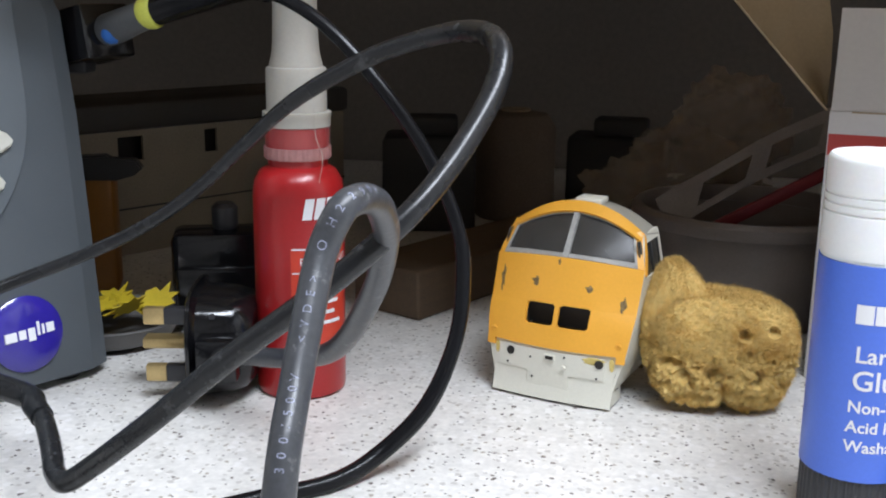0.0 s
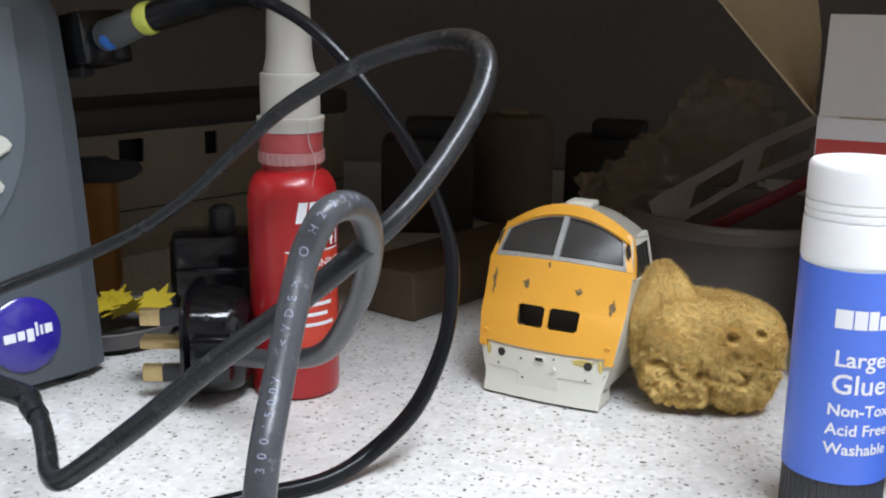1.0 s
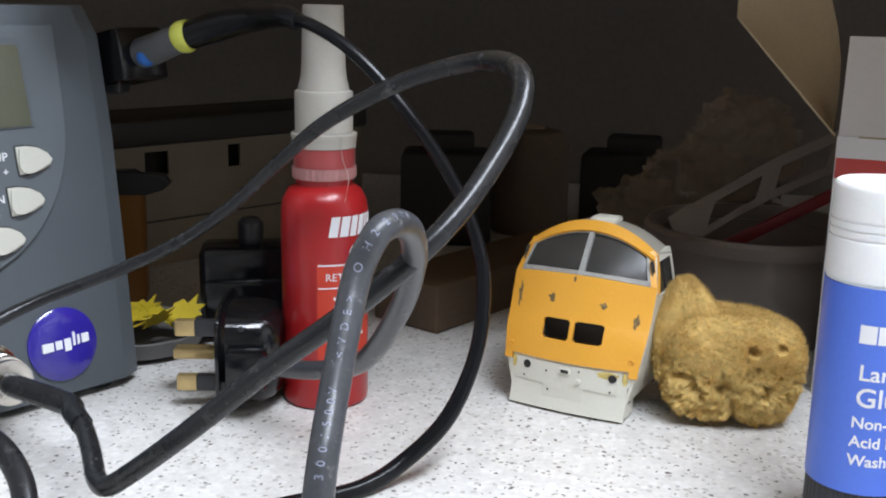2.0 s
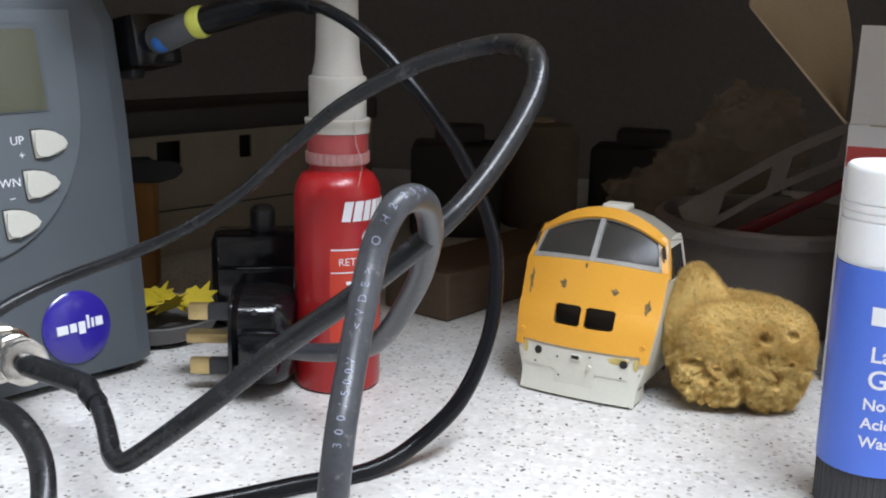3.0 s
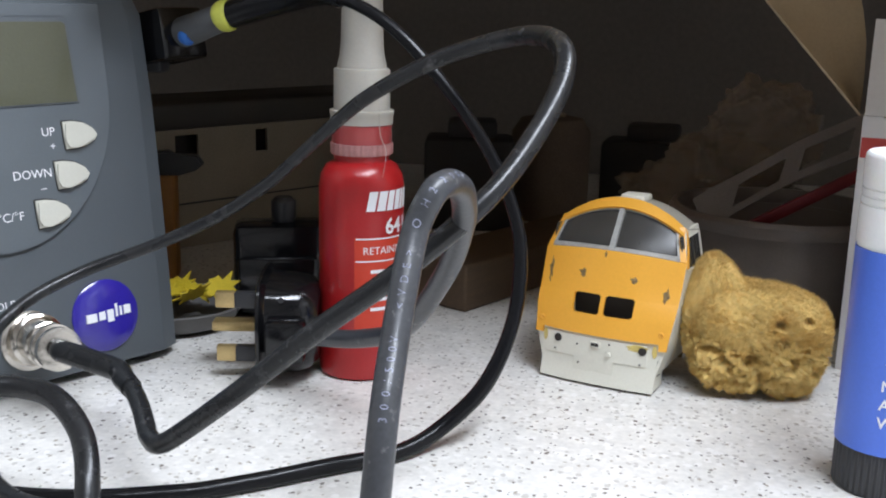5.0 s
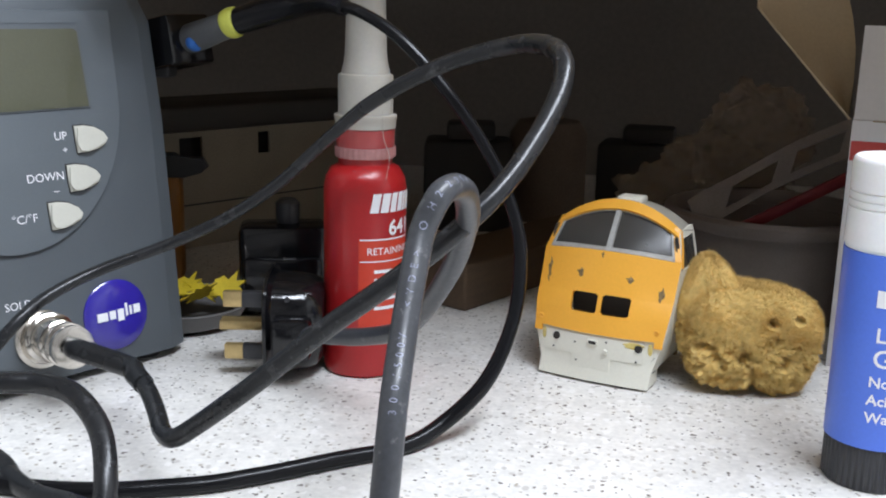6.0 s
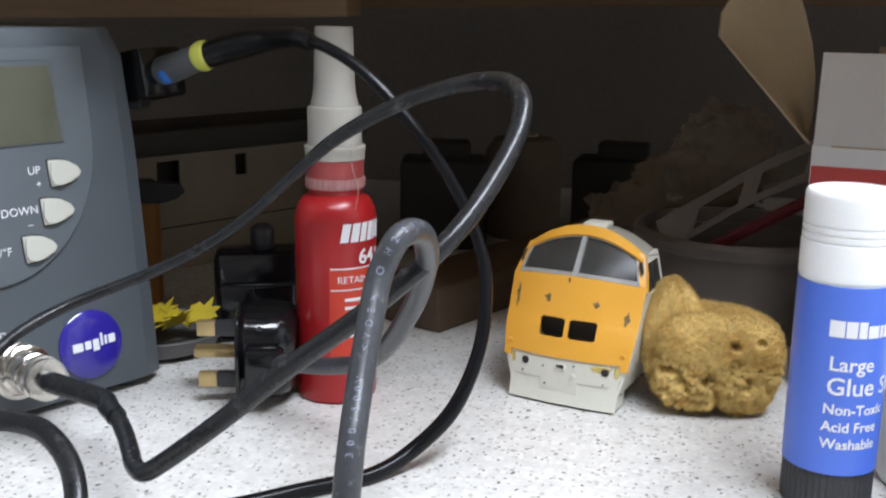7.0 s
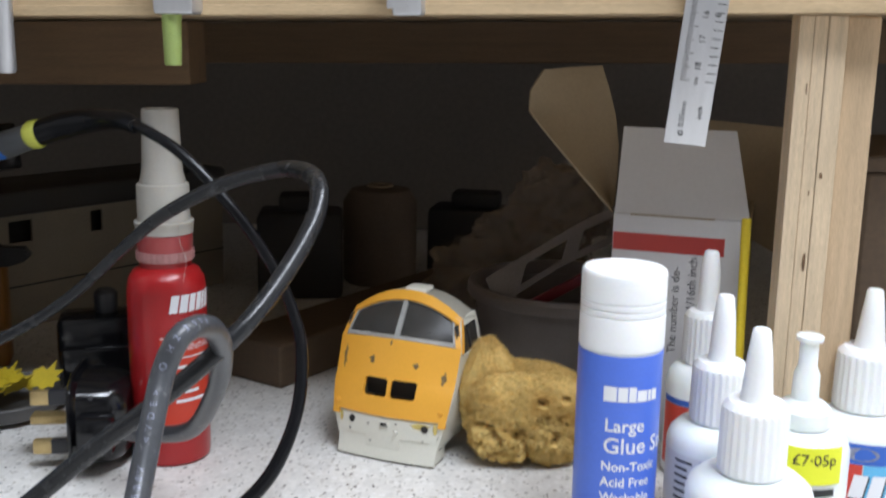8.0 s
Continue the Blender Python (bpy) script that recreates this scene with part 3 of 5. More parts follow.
def red_bottle():
    t = thing("adhesive_bottle", pose(-0.0562, 0.443, 0, 0, 0, 0), "red plastic adhesive bottle with a white nozzle cap", "bottle")
    r = 0.0172
    part("body", lathe_bm([(r - 0.002, 0), (r - 0.0004, 0.001), (r, 0.003), (r, 0.078), (r - 0.0008, 0.083), (r - 0.003, 0.0868), (r - 0.0054, 0.0882), (0.0112, 0.0886), (0.0112, 0.0925)], 64), M_RED, t)
    part("thread_ring", lathe_bm([(0.0118, 0.0955), (0.0119, 0.0958), (0.0119, 0.1028), (0.0116, 0.1031)], 48), M_RED, t)
    part("collar", lathe_bm([(0.0122, 0.0912), (0.0126, 0.0916), (0.0126, 0.0952), (0.0125, 0.0956)], flutes=30, depth=0.0004, z_flute=(0.0916, 0.0952)), M_PINK, t, "pink frosted lower collar")
    part("collar", lathe_bm([(0.0124, 0.0957), (0.0124, 0.1031)], flutes=30, depth=0.0002, z_flute=(0.0957, 0.1031), cap0=False, cap1=False), M_COLLAR, t, "clear ribbed collar over the red thread")
    part("collar_lip", lathe_bm([(0.0124, 0.1032), (0.0125, 0.1065), (0.0128, 0.1070), (0.0128, 0.1085), (0.0112, 0.1088)], 60), M_NOZZLE, t, "milky upper lip of the collar")
    part("nozzle_cap", lathe_bm([(0.0112, 0.1040), (0.0112, 0.1238), (0.0110, 0.1246), (0.0099, 0.1250), (0.0097, 0.1262), (0.0088, 0.1300), (0.0084, 0.1345), (0.0078, 0.1560), (0.0074, 0.1568), (0.0070, 0.1564), (0.0066, 0.152)], 48), M_NOZZLE, t, "stained white nozzle cap, darkened for the shelf's shade")
    a = -1.42  # left edge of the label round the bottle
    part("label", map_bm(rect_bm(-0.0005, 0.024, 0.020, 0.060, 20), on_cylinder(r + 0.0002, a, 0)), M_REDLABEL, t)
    for x0, x1, z0, z1 in ((0.0, 0.024, 0.0592, 0.0598), (0.0, 0.024, 0.0502, 0.0507)):
        part("rule", map_bm(rect_bm(x0, x1, z0, z1), on_cylinder(r + 0.0004, a, 0)), M_WHITEINK, t)
    part("small_print", map_bm(lettering("RETAINING", 0.0042), lambda x, y, z: on_cylinder(r + 0.0004, a, 0)(x + 0.0028, y, z + 0.0533)), M_WHITEINK, t)
    for k, (x, w) in enumerate(((0.0015, 0.0035), (0.0058, 0.0037), (0.0102, 0.0030), (0.0140, 0.0030), (0.0176, 0.0016), (0.0200, 0.003))):
        bm = map_bm(prism_bm([(x, 0), (x + w, 0), (x + w + 0.0014, 0.0078), (x + 0.0014, 0.0078)], 0, 0.00005), lambda x, y, z: on_cylinder(r + 0.0003, a, 0.0705)(x + 0.0026, y, z))
        part("logo_bar", bm, M_WHITEINK, t, "white slanted logo shape")
    part("number", map_bm(lettering("641", 0.0088, bold=0.0002), lambda x, y, z: on_cylinder(r + 0.0004, a, 0)(x + 0.0122, y, z + 0.0612)), M_WHITEINK, t)
    for z, w in ((0.0455, 0.012), (0.042, 0.014), (0.038, 0.013), (0.034, 0.011), (0.030, 0.014)):
        part("print_bar", map_bm(rect_bm(0.006, 0.006 + w, z, z + 0.0014), on_cylinder(r + 0.0004, a, 0)), M_WHITEINK, t)
    part("glue_string", tube_bm(smooth_path([(0.0095, -0.0090, 0.111, 0.0001), (0.0100, -0.0088, 0.10, 0.00015), (0.0125, -0.0090, 0.093, 0.00012), (0.0120, -0.0122, 0.084, 0.0001)], 6), 6), M_NOZZLE, t)
    return t


red_bottle()

# ---- sponge ----


def sponge():
    def step(a, b, x):
        q = min(1.0, max(0.0, (x - a) / (b - a)))
        return q * q * (3 - 2 * q)

    def shape(d, off):
        n = 3.8
        e = d * (abs(d.x) ** n + abs(d.y) ** n + abs(d.z) ** n) ** (-1 / n)
        q = e + off
        rough = 0.20 + 0.80 * step(-0.25, 0.30, -e.z + 0.35 * noise.noise(q * 1.6))
        k = 0.07 * noise.noise(q * 1.5) + 0.075 * noise.noise(q * 3.6) * rough
        k += 0.055 * noise.noise(q * 8.0) * rough + 0.034 * noise.noise(q * 19.0) * (0.35 + 0.65 * rough) + 0.018 * noise.noise(q * 42.0)
        for f, lim, dep in ((5.0, 0.12, 0.55), (11.0, 0.18, 0.42), (24.0, 0.22, 0.20)):
            pore = noise.noise(q * f + off * 2)
            if pore > lim:
                k -= (pore - lim) * dep * (rough - 0.08)
        # winding canals over the torn lower half
        for f, lim, dep in ((4.2, 0.15, 0.34), (8.5, 0.15, 0.28), (17.0, 0.18, 0.18)):
            crease = abs(noise.noise(Vector((q.x * f, q.y * f, q.z * f * 0.6)) + off * 3))
            if crease < lim:
                k -= (lim - crease) * dep * max(0.0, rough - 0.2)
        # cleft between the two lower lobes
        k -= 0.16 * math.exp(-((e.x + 0.12 + 0.2 * e.z) / 0.09) ** 2) * step(0.0, 0.6, -e.z) * step(0.0, 0.3, -e.y)
        return e + d * k
    t = thing("sponge", pose(0.1040, 0.4590, 0.0255, 0, 2, 6), "honey-coloured natural sponge with pores lying on the worktop", "sponge")
    bm = lump_bm((0.0265, 0.0165, 0.0217), 7, shape, 1.7)
    zmin = min(v.co.z for v in bm.verts)
    for v in bm.verts:
        x, z = v.co.x, v.co.z
        v.co.z -= 0.0018 * step(-0.004, 0.03, x) * step(0.0, 0.02, z)
        for hx, hz, r, dep in ((0.0055, 0.0102, 0.0026, 0.0060), (0.0155, 0.0128, 0.0024, 0.0035), (0.008, 0.003, 0.0018, 0.002), (-0.005, -0.0065, 0.0022, 0.004), (0.012, -0.008, 0.002, 0.004), (0.0165, 0.0005, 0.0012, 0.003), (-0.012, -0.010, 0.0016, 0.003)):
            q = math.hypot(x - hx, z - hz) / r
            if q < 1 and v.co.y < 0:
                v.co.y += dep * (1 - q * q)
    rng = random.Random(12)

    def fuzz(b, count):
        """Short loose fibres standing off the surface."""
        b.faces.ensure_lookup_table()
        b.normal_update()
        spots = [(f.calc_center_median(), f.normal.copy()) for f in rng.sample(list(b.faces), min(count, len(b.faces)))]
        for c, n in spots:
            d = (n + Vector((rng.uniform(-1, 1), rng.uniform(-1, 1), rng.uniform(-1, 1))) * 1.1).normalized()
            side = d.cross(Vector((rng.uniform(-1, 1), rng.uniform(-1, 1), rng.uniform(-1, 1)))).normalized() * rng.uniform(0.00004, 0.00012)
            tip = c + d * rng.uniform(0.0006, 0.0024)
            if tip.z < zmin:
                continue
            b.faces.new([b.verts.new(p) for p in (c - side - n * 0.0001, c + side - n * 0.0001, tip)])
        return b
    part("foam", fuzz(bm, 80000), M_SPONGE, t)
    lobe = lump_bm((0.0120, 0.0130, 0.0225), 6, shape, 4.1)
    lobe = map_bm(lobe, lambda x, y, z: (x * (1.45 - 44.0 * max(0, z)) - 0.0150 - 0.16 * z, y + 0.0050, z + 0.0088))
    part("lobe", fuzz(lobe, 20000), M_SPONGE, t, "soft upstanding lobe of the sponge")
    t.location.z = -zmin - 0.0004
    return t


sponge()

# ---- glue stick ----


def glue_stick():
    t = thing("glue_stick", pose(0.1386, 0.3803, 0, 0, 0, 0), "large glue stick with white cap, blue label and black base", "glue stick")
    r = 0.0155
    part("base", lathe_bm([(r - 0.0012, 0), (r - 0.0004, 0.0008), (r - 0.0004, 0.0150), (r - 0.001, 0.0156)], flutes=44, depth=0.0005, z_flute=(0.0008, 0.0150)), M_BLACKP, t, "black ribbed twist base")
    part("tube", lathe_bm([(r, 0.0154), (r, 0.0797), (r - 0.0008, 0.0800)], 64), M_BLUE, t, "blue label tube")
    part("seam", lathe_bm([(r - 0.0003, 0.0797), (r - 0.0003, 0.0812)], 48), M_CLEARP, t)
    prof = [(r + 0.0001, 0.0810), (r + 0.0001, 0.0925)]
    for z in (0.0930, 0.0955, 0.0980):
        prof += [(r - 0.00005, z), (r - 0.00045, z + 0.0002), (r - 0.00045, z + 0.0007), (r - 0.00005, z + 0.0009)]
    prof += [(r - 0.00005, 0.1076), (r - 0.0003, 0.1087), (r - 0.0010, 0.1094), (0.004, 0.1096)]
    part("cap", lathe_bm(prof, 64), M_WHITEP, t, "white plastic cap")
    a = -2.04  # start of the lettering round the tube
    for text, size, z, x in (("Large", 0.0068, 0.0519, 0.0016), ("Glue Stick", 0.0084, 0.0437, 0.0014), ("Non-Toxic", 0.0049, 0.0369, 0.0010), ("Acid Free", 0.0049, 0.0309, 0.0010), ("Washable", 0.0049, 0.0249, 0.0010)):
        part("lettering", map_bm(lettering(text, size, bold=0.0001), lambda x_, y_, z_, z=z, x=x: on_cylinder(r + 0.0002, a, 0)(x_ + x, y_, z_ + z)), M_WHITEINK, t)
    for k, (x, w) in enumerate(((0.0008, 0.0048), (0.0060, 0.0036), (0.0100, 0.0028), (0.0132, 0.0040), (0.0176, 0.0014), (0.0194, 0.0026))):
        part("logo_bar", map_bm(rect_bm(x, x + w, 0.0632, 0.0632 + (0.0056 if k < 3 else 0.0042), 4), on_cylinder(r + 0.0002, a, 0)), M_WHITEINK, t, "white logo shape")
    return t


glue_stick()

# ---- soldering station ----
ST = Matrix(((0.5, -0.866, 0, -0.137), (0.866, 0.5, 0, 0.438), (0, 0, 1, 0.0), (0, 0, 0, 1)))
LEAN = radians(8)


def on_panel(u, v, off=0.0):
    """Place on the leaning front: along it, up it, and out from it."""
    return (u, v * math.sin(LEAN) - off * math.cos(LEAN), 0.004 + v * math.cos(LEAN) + off * math.sin(LEAN))


def panel_bm(bm, u, v, off=0.0):
    return map_bm(bm, lambda x, y, z: on_panel(u + x, v + z, off - y))


def soldering_station():
    t = thing("soldering_station", ST, "slate-grey soldering station with display, three buttons and round badge", "soldering station")
    bm = bmesh.new()
    rings = []
    for v, tap in ((0, 0.0034), (0.002, 0.0036), (0.06, 0.0050), (0.10, 0.0058), (0.140, 0.0048), (0.152, 0.0020)):
        y0 = v * math.sin(LEAN) + (0.004 if v > 0.15 else 0)
        z = 0.004 + v * math.cos(LEAN)
        rings.append([bm.verts.new(q) for q in ((-0.165, y0, z), (-0.0095 + tap, y0, z), (-0.0085 + tap, y0 + 0.0006, z), (tap - 0.001, y0 + 0.004, z), (tap, y0 + 0.006, z), (tap, 0.13, z), (-0.165, 0.13, z))])
    for a, b in zip(rings, rings[1:]):
        for k in range(7):
            bm.faces.new((a[k], a[(k + 1) % 7], b[(k + 1) % 7], b[k]))
    bm.faces.new(rings[0][::-1])
    bm.faces.new(rings[-1])
    part("case", bm, M_CASE, t)
    # raised faceplate with a rounded lower end
    pts = [(-0.0176, 0.1450)] + [(-0.0675 + 0.0492 * math.cos(a), 0.1100 - 0.0585 * math.sin(a)) for a in [math.pi * k / 24 for k in range(25)]] + [(-0.1165, 0.1450)]
    part("faceplate", panel_bm(prism_bm(pts, -0.0014, 0.0005, 0.0007), 0, 0), M_PLATE, t)
    part("display_frame", panel_bm(prism_bm([(-0.0312, 0.1055), (-0.0324, 0.1385), (-0.0334, 0.1395), (-0.1000, 0.1395), (-0.1000, 0.1050)], -0.0018, 0.0, 0.0004), 0, 0), M_CASE, t)
    part("display", panel_bm(prism_bm([(-0.0324, 0.1065), (-0.0338, 0.1362), (-0.0352, 0.1372), (-0.0980, 0.1372), (-0.0980, 0.1060)], -0.0021, 0.0, 0.0), 0, 0), M_LCD, t, "blank olive-grey liquid crystal display")
    for u, v in ((-0.0403, 0.0936), (-0.0456, 0.0785), (-0.0554, 0.0645)):
        pts = [(0, 0.0053), (0.004, 0.0054), (0.0085, 0.0045), (0.0125, 0.0022), (0.0142, -0.0004), (0.0130, -0.0026), (0.0095, -0.0044), (0.005, -0.0052), (0.0006, -0.0054), (0.0002, -0.002)]
        # dark plate round each button paints the shade of its gap
        part("button_gap", panel_bm(prism_bm([(x * 1.05 - 0.0003, z * 1.09) for x, z in pts], -0.0017, 0), u, v), M_HOLE_SHADE, t)
        part("button", panel_bm(prism_bm(pts, -0.0034, 0, 0.0009), u, v), M_BUTTON, t, "cream half-oval button")
    for text, u, v, size in (("UP", -0.0490, 0.0940, 0.0046), ("+", -0.0462, 0.0884, 0.0044), ("DOWN", -0.0626, 0.0784, 0.0047), ("\u2013", -0.0520, 0.0728, 0.0046), ("\u00b0C/\u00b0F", -0.0706, 0.0632, 0.0047)):
        part("lettering", panel_bm(lettering(text, size), u, v, 0.0016), M_WHITEINK, t)
    part("lettering", panel_bm(lettering("SOLD", 0.0044), -0.0776, 0.0305, 0.0003), M_WHITEINK, t)
    badge = part("badge", panel_bm(map_bm(lathe_bm([(0.0146, 0), (0.0146, 0.0008), (0.0135, 0.0016), (0.010, 0.0024), (0.005, 0.0028), (0.0008, 0.0029)], 48), lambda x, y, z: (x, -z, y)), -0.0314, 0.0203), M_BADGE, t, "domed violet-blue round badge")
    x = -0.0100
    for k, (w, lo, hi) in enumerate(((0.0046, 0, 0.0034), (0.0028, 0, 0.0034), (0.0028, -0.0014, 0.0034), (0.0010, 0, 0.0052), (0.0010, 0, 0.0036), (0.0030, 0, 0.0034))):
        part("logo_bar", panel_bm(prism_bm([(x, lo + 0.04 * k * 0.004), (x + w, lo + 0.0002 * k), (x + w, hi + 0.0002 * k), (x, hi + 0.0002 * k)], -0.0032, 0), -0.0312, 0.0188), M_WHITEINK, badge, "white logo shape")
        x += w + 0.0009
    for u, y in ((-0.012, 0.012), (-0.15, 0.012), (-0.012, 0.115), (-0.15, 0.115)):
        part("foot", map_bm(lathe_bm([(0.006, 0), (0.006, 0.0045)], 20), lambda x_, y_, z_, u=u, y=y: (u + x_, y + y_, z_)), M_BLACKP, t, "black rubber foot")
    # socket ring in the panel
    part("socket_ring", panel_bm(map_bm(lathe_bm([(0.0115, 0), (0.0115, 0.0015), (0.0098, 0.002), (0.0098, 0.0005)], 32), lambda x, y, z: (x, -z, y)), -0.0645, 0.0172), M_CHROME, t, "nickel socket ring")
    return t


soldering_station()

# ---- soldering iron in its holder, with its cord ----
holder = thing("iron_holder", pose(0, 0, 0), "black socket holder on the station side", "holder")
seat_turn = Matrix.Translation((-0.1530, 0.4690, 0.1330)) @ Vector((0.0130, -0.0066, 0.0028)).to_track_quat("Z", "Y").to_matrix().to_4x4()
part("socket", map_bm(box_bm(-0.0115, 0.0115, -0.0108, 0.0108, -0.010, 0.0145, 0.0016), lambda x, y, z: seat_turn @ Vector((x, y, z))), M_PLUG, holder)
part("arm", box_bm(-0.178, -0.152, 0.464, 0.474, 0.118, 0.128, 0.002), M_BLACKP, holder)

iron = thing("soldering_iron", pose(0, 0, 0), "grey and black soldering iron resting in its holder", "soldering iron")
part("grip", tube_bm(smooth_path([(-0.1445, 0.4645, 0.1348, 0.0062), (-0.136, 0.4605, 0.1370, 0.0064), (-0.126, 0.4558, 0.1402, 0.0059), (-0.1178, 0.4525, 0.1428, 0.0056)], 8)), M_GRIP, iron, "grey rubber grip")
part("mark", tube_bm(smooth_path([(-0.1385, 0.4588, 0.1340, 0.0034), (-0.1365, 0.4578, 0.1346, 0.0042), (-0.1340, 0.4568, 0.1354, 0.0034)], 4), 12), M_BLUEMARK, iron, "blue mark on the grip")
part("ring", tube_bm(smooth_path([(-0.1185, 0.4528, 0.1426, 0.0062), (-0.1172, 0.4523, 0.1431, 0.0066), (-0.1150, 0.4521, 0.1438, 0.0064), (-0.1142, 0.4520, 0.1440, 0.0058)], 3)), M_YELLOW, iron, "lime yellow ring")
part("sleeve", tube_bm(smooth_path([(-0.1145, 0.4520, 0.1438, 0.0056), (-0.1019, 0.4507, 0.1477, 0.0060), (-0.0841, 0.4444, 0.1512, 0.0050), (-0.0678, 0.4299, 0.1527, 0.0041), (-0.0601, 0.4237, 0.1512, 0.0034), (-0.0581, 0.4220, 0.1508, 0.0026)], 8)), M_CABLE_B, iron, "black strain-relief sleeve")
R = 0.0029
part("cord", tube_bm(smooth_path([
    (-0.0678, 0.4299, 0.1527, 0.0023), (-0.0508, 0.4161, 0.1494, 0.0023), (-0.0345, 0.4108, 0.1405, 0.0023), (-0.0162, 0.4073, 0.1228, 0.0023), (0.0012, 0.4043, 0.1004, 0.0023),
    (0.0121, 0.4005, 0.0782, 0.0023), (0.0152, 0.3969, 0.0614, 0.0026), (0.0141, 0.3896, 0.0414, 0.0026), (0.0066, 0.3798, 0.0216, 0.0029), (-0.0071, 0.3715, 0.0074, 0.0029),
    (-0.0192, 0.3580, 0.0027, 0.0029), (-0.0378, 0.3424, 0.0027, 0.0029), (-0.0588, 0.3246, 0.0027, 0.0029), (-0.0794, 0.3115, 0.0027, 0.0029), (-0.1196, 0.2994, 0.0027, 0.0029),
    (-0.1999, 0.3003, 0.0027, 0.0029),], 12)), M_CABLE_B, iron, "smooth black cord")

# ---- lead with the nickel connector ----
lead = thing("connector_lead", pose(0, 0, 0), "scuffed black cable looping up from a nickel screw connector", "cable")


def along(p, q, profile):
    """A turned part whose axis runs from p to q; heights are distances from p."""
    a, b = Vector(p), Vector(q)
    m = Matrix.Translation(a) @ (b - a).to_track_quat("Z", "Y").to_matrix().to_4x4()
    return map_bm(lathe_bm(profile, 36), lambda x, y, z: m @ Vector((x, y, z)))


p0, p1 = (-0.1680, 0.3826, 0.0225), (-0.1405, 0.3590, 0.0270)
conn = part("connector", along(p0, p1, [(0.0098, -0.002), (0.0100, 0.0), (0.0100, 0.004), (0.0088, 0.0046), (0.0084, 0.005), (0.0084, 0.016), (0.0076, 0.0165), (0.0076, 0.020), (0.0066, 0.0205), (0.0066, 0.024)]), M_CHROME, lead, "shiny nickel screw connector")
part("lock_ring", along(p0, p1, [(0.0082, 0.0195), (0.0084, 0.020), (0.0084, 0.0235), (0.0070, 0.024), (0.0070, 0.0260), (0.0080, 0.0263), (0.0080, 0.0295), (0.0060, 0.030)]), M_CHROME, conn)
part("boot", tube_bm(smooth_path([(-0.1450, 0.3630, 0.0262, 0.0040), (-0.1405, 0.3590, 0.0270, 0.0041), (-0.1205, 0.3564, 0.0236, 0.0040), (-0.1142, 0.3502, 0.0231, 0.0038), (-0.1079, 0.3440, 0.0225, 0.0036)], 6)), M_CABLE, lead, "black rubber boot")
part("cable", tube_bm(smooth_path([
    (-0.1205, 0.3564, 0.0236, 0.0031), (-0.1079, 0.3440, 0.0225, 0.0031), (-0.0988, 0.3324, 0.0214, 0.0031), (-0.0923, 0.3231, 0.0196, 0.0031), (-0.0879, 0.3167, 0.0184, 0.0031),
    (-0.0819, 0.3113, 0.0189, 0.0031), (-0.0734, 0.3091, 0.0245, 0.0031), (-0.0520, 0.3042, 0.0420, 0.0031), (-0.0289, 0.3023, 0.0620, 0.0031), (-0.0040, 0.3047, 0.0816, 0.0031),
    (0.0151, 0.3149, 0.0991, 0.0031), (0.0249, 0.3323, 0.1133, 0.0032), (0.0309, 0.3496, 0.1278, 0.0033), (0.0300, 0.3623, 0.1378, 0.0034), (0.0215, 0.3762, 0.1413, 0.0033),
    (0.0064, 0.3884, 0.1392, 0.0030), (-0.0169, 0.3964, 0.1314, 0.0029), (-0.0432, 0.4030, 0.1170, 0.0027), (-0.0618, 0.4055, 0.1015, 0.0024), (-0.0801, 0.4035, 0.0845, 0.0023),
    (-0.0995, 0.4009, 0.0710, 0.0023), (-0.1198, 0.3931, 0.0610, 0.0023), (-0.1436, 0.3795, 0.0516, 0.0023), (-0.1550, 0.3641, 0.0451, 0.0023), (-0.1590, 0.3505, 0.0392, 0.0023),
    (-0.1693, 0.3393, 0.0241, 0.0023), (-0.1847, 0.3299, 0.0034, 0.0023), (-0.2494, 0.2997, 0.0034, 0.0023),], 12)), M_CABLE, lead)

# ---- mains plug and its cord ----


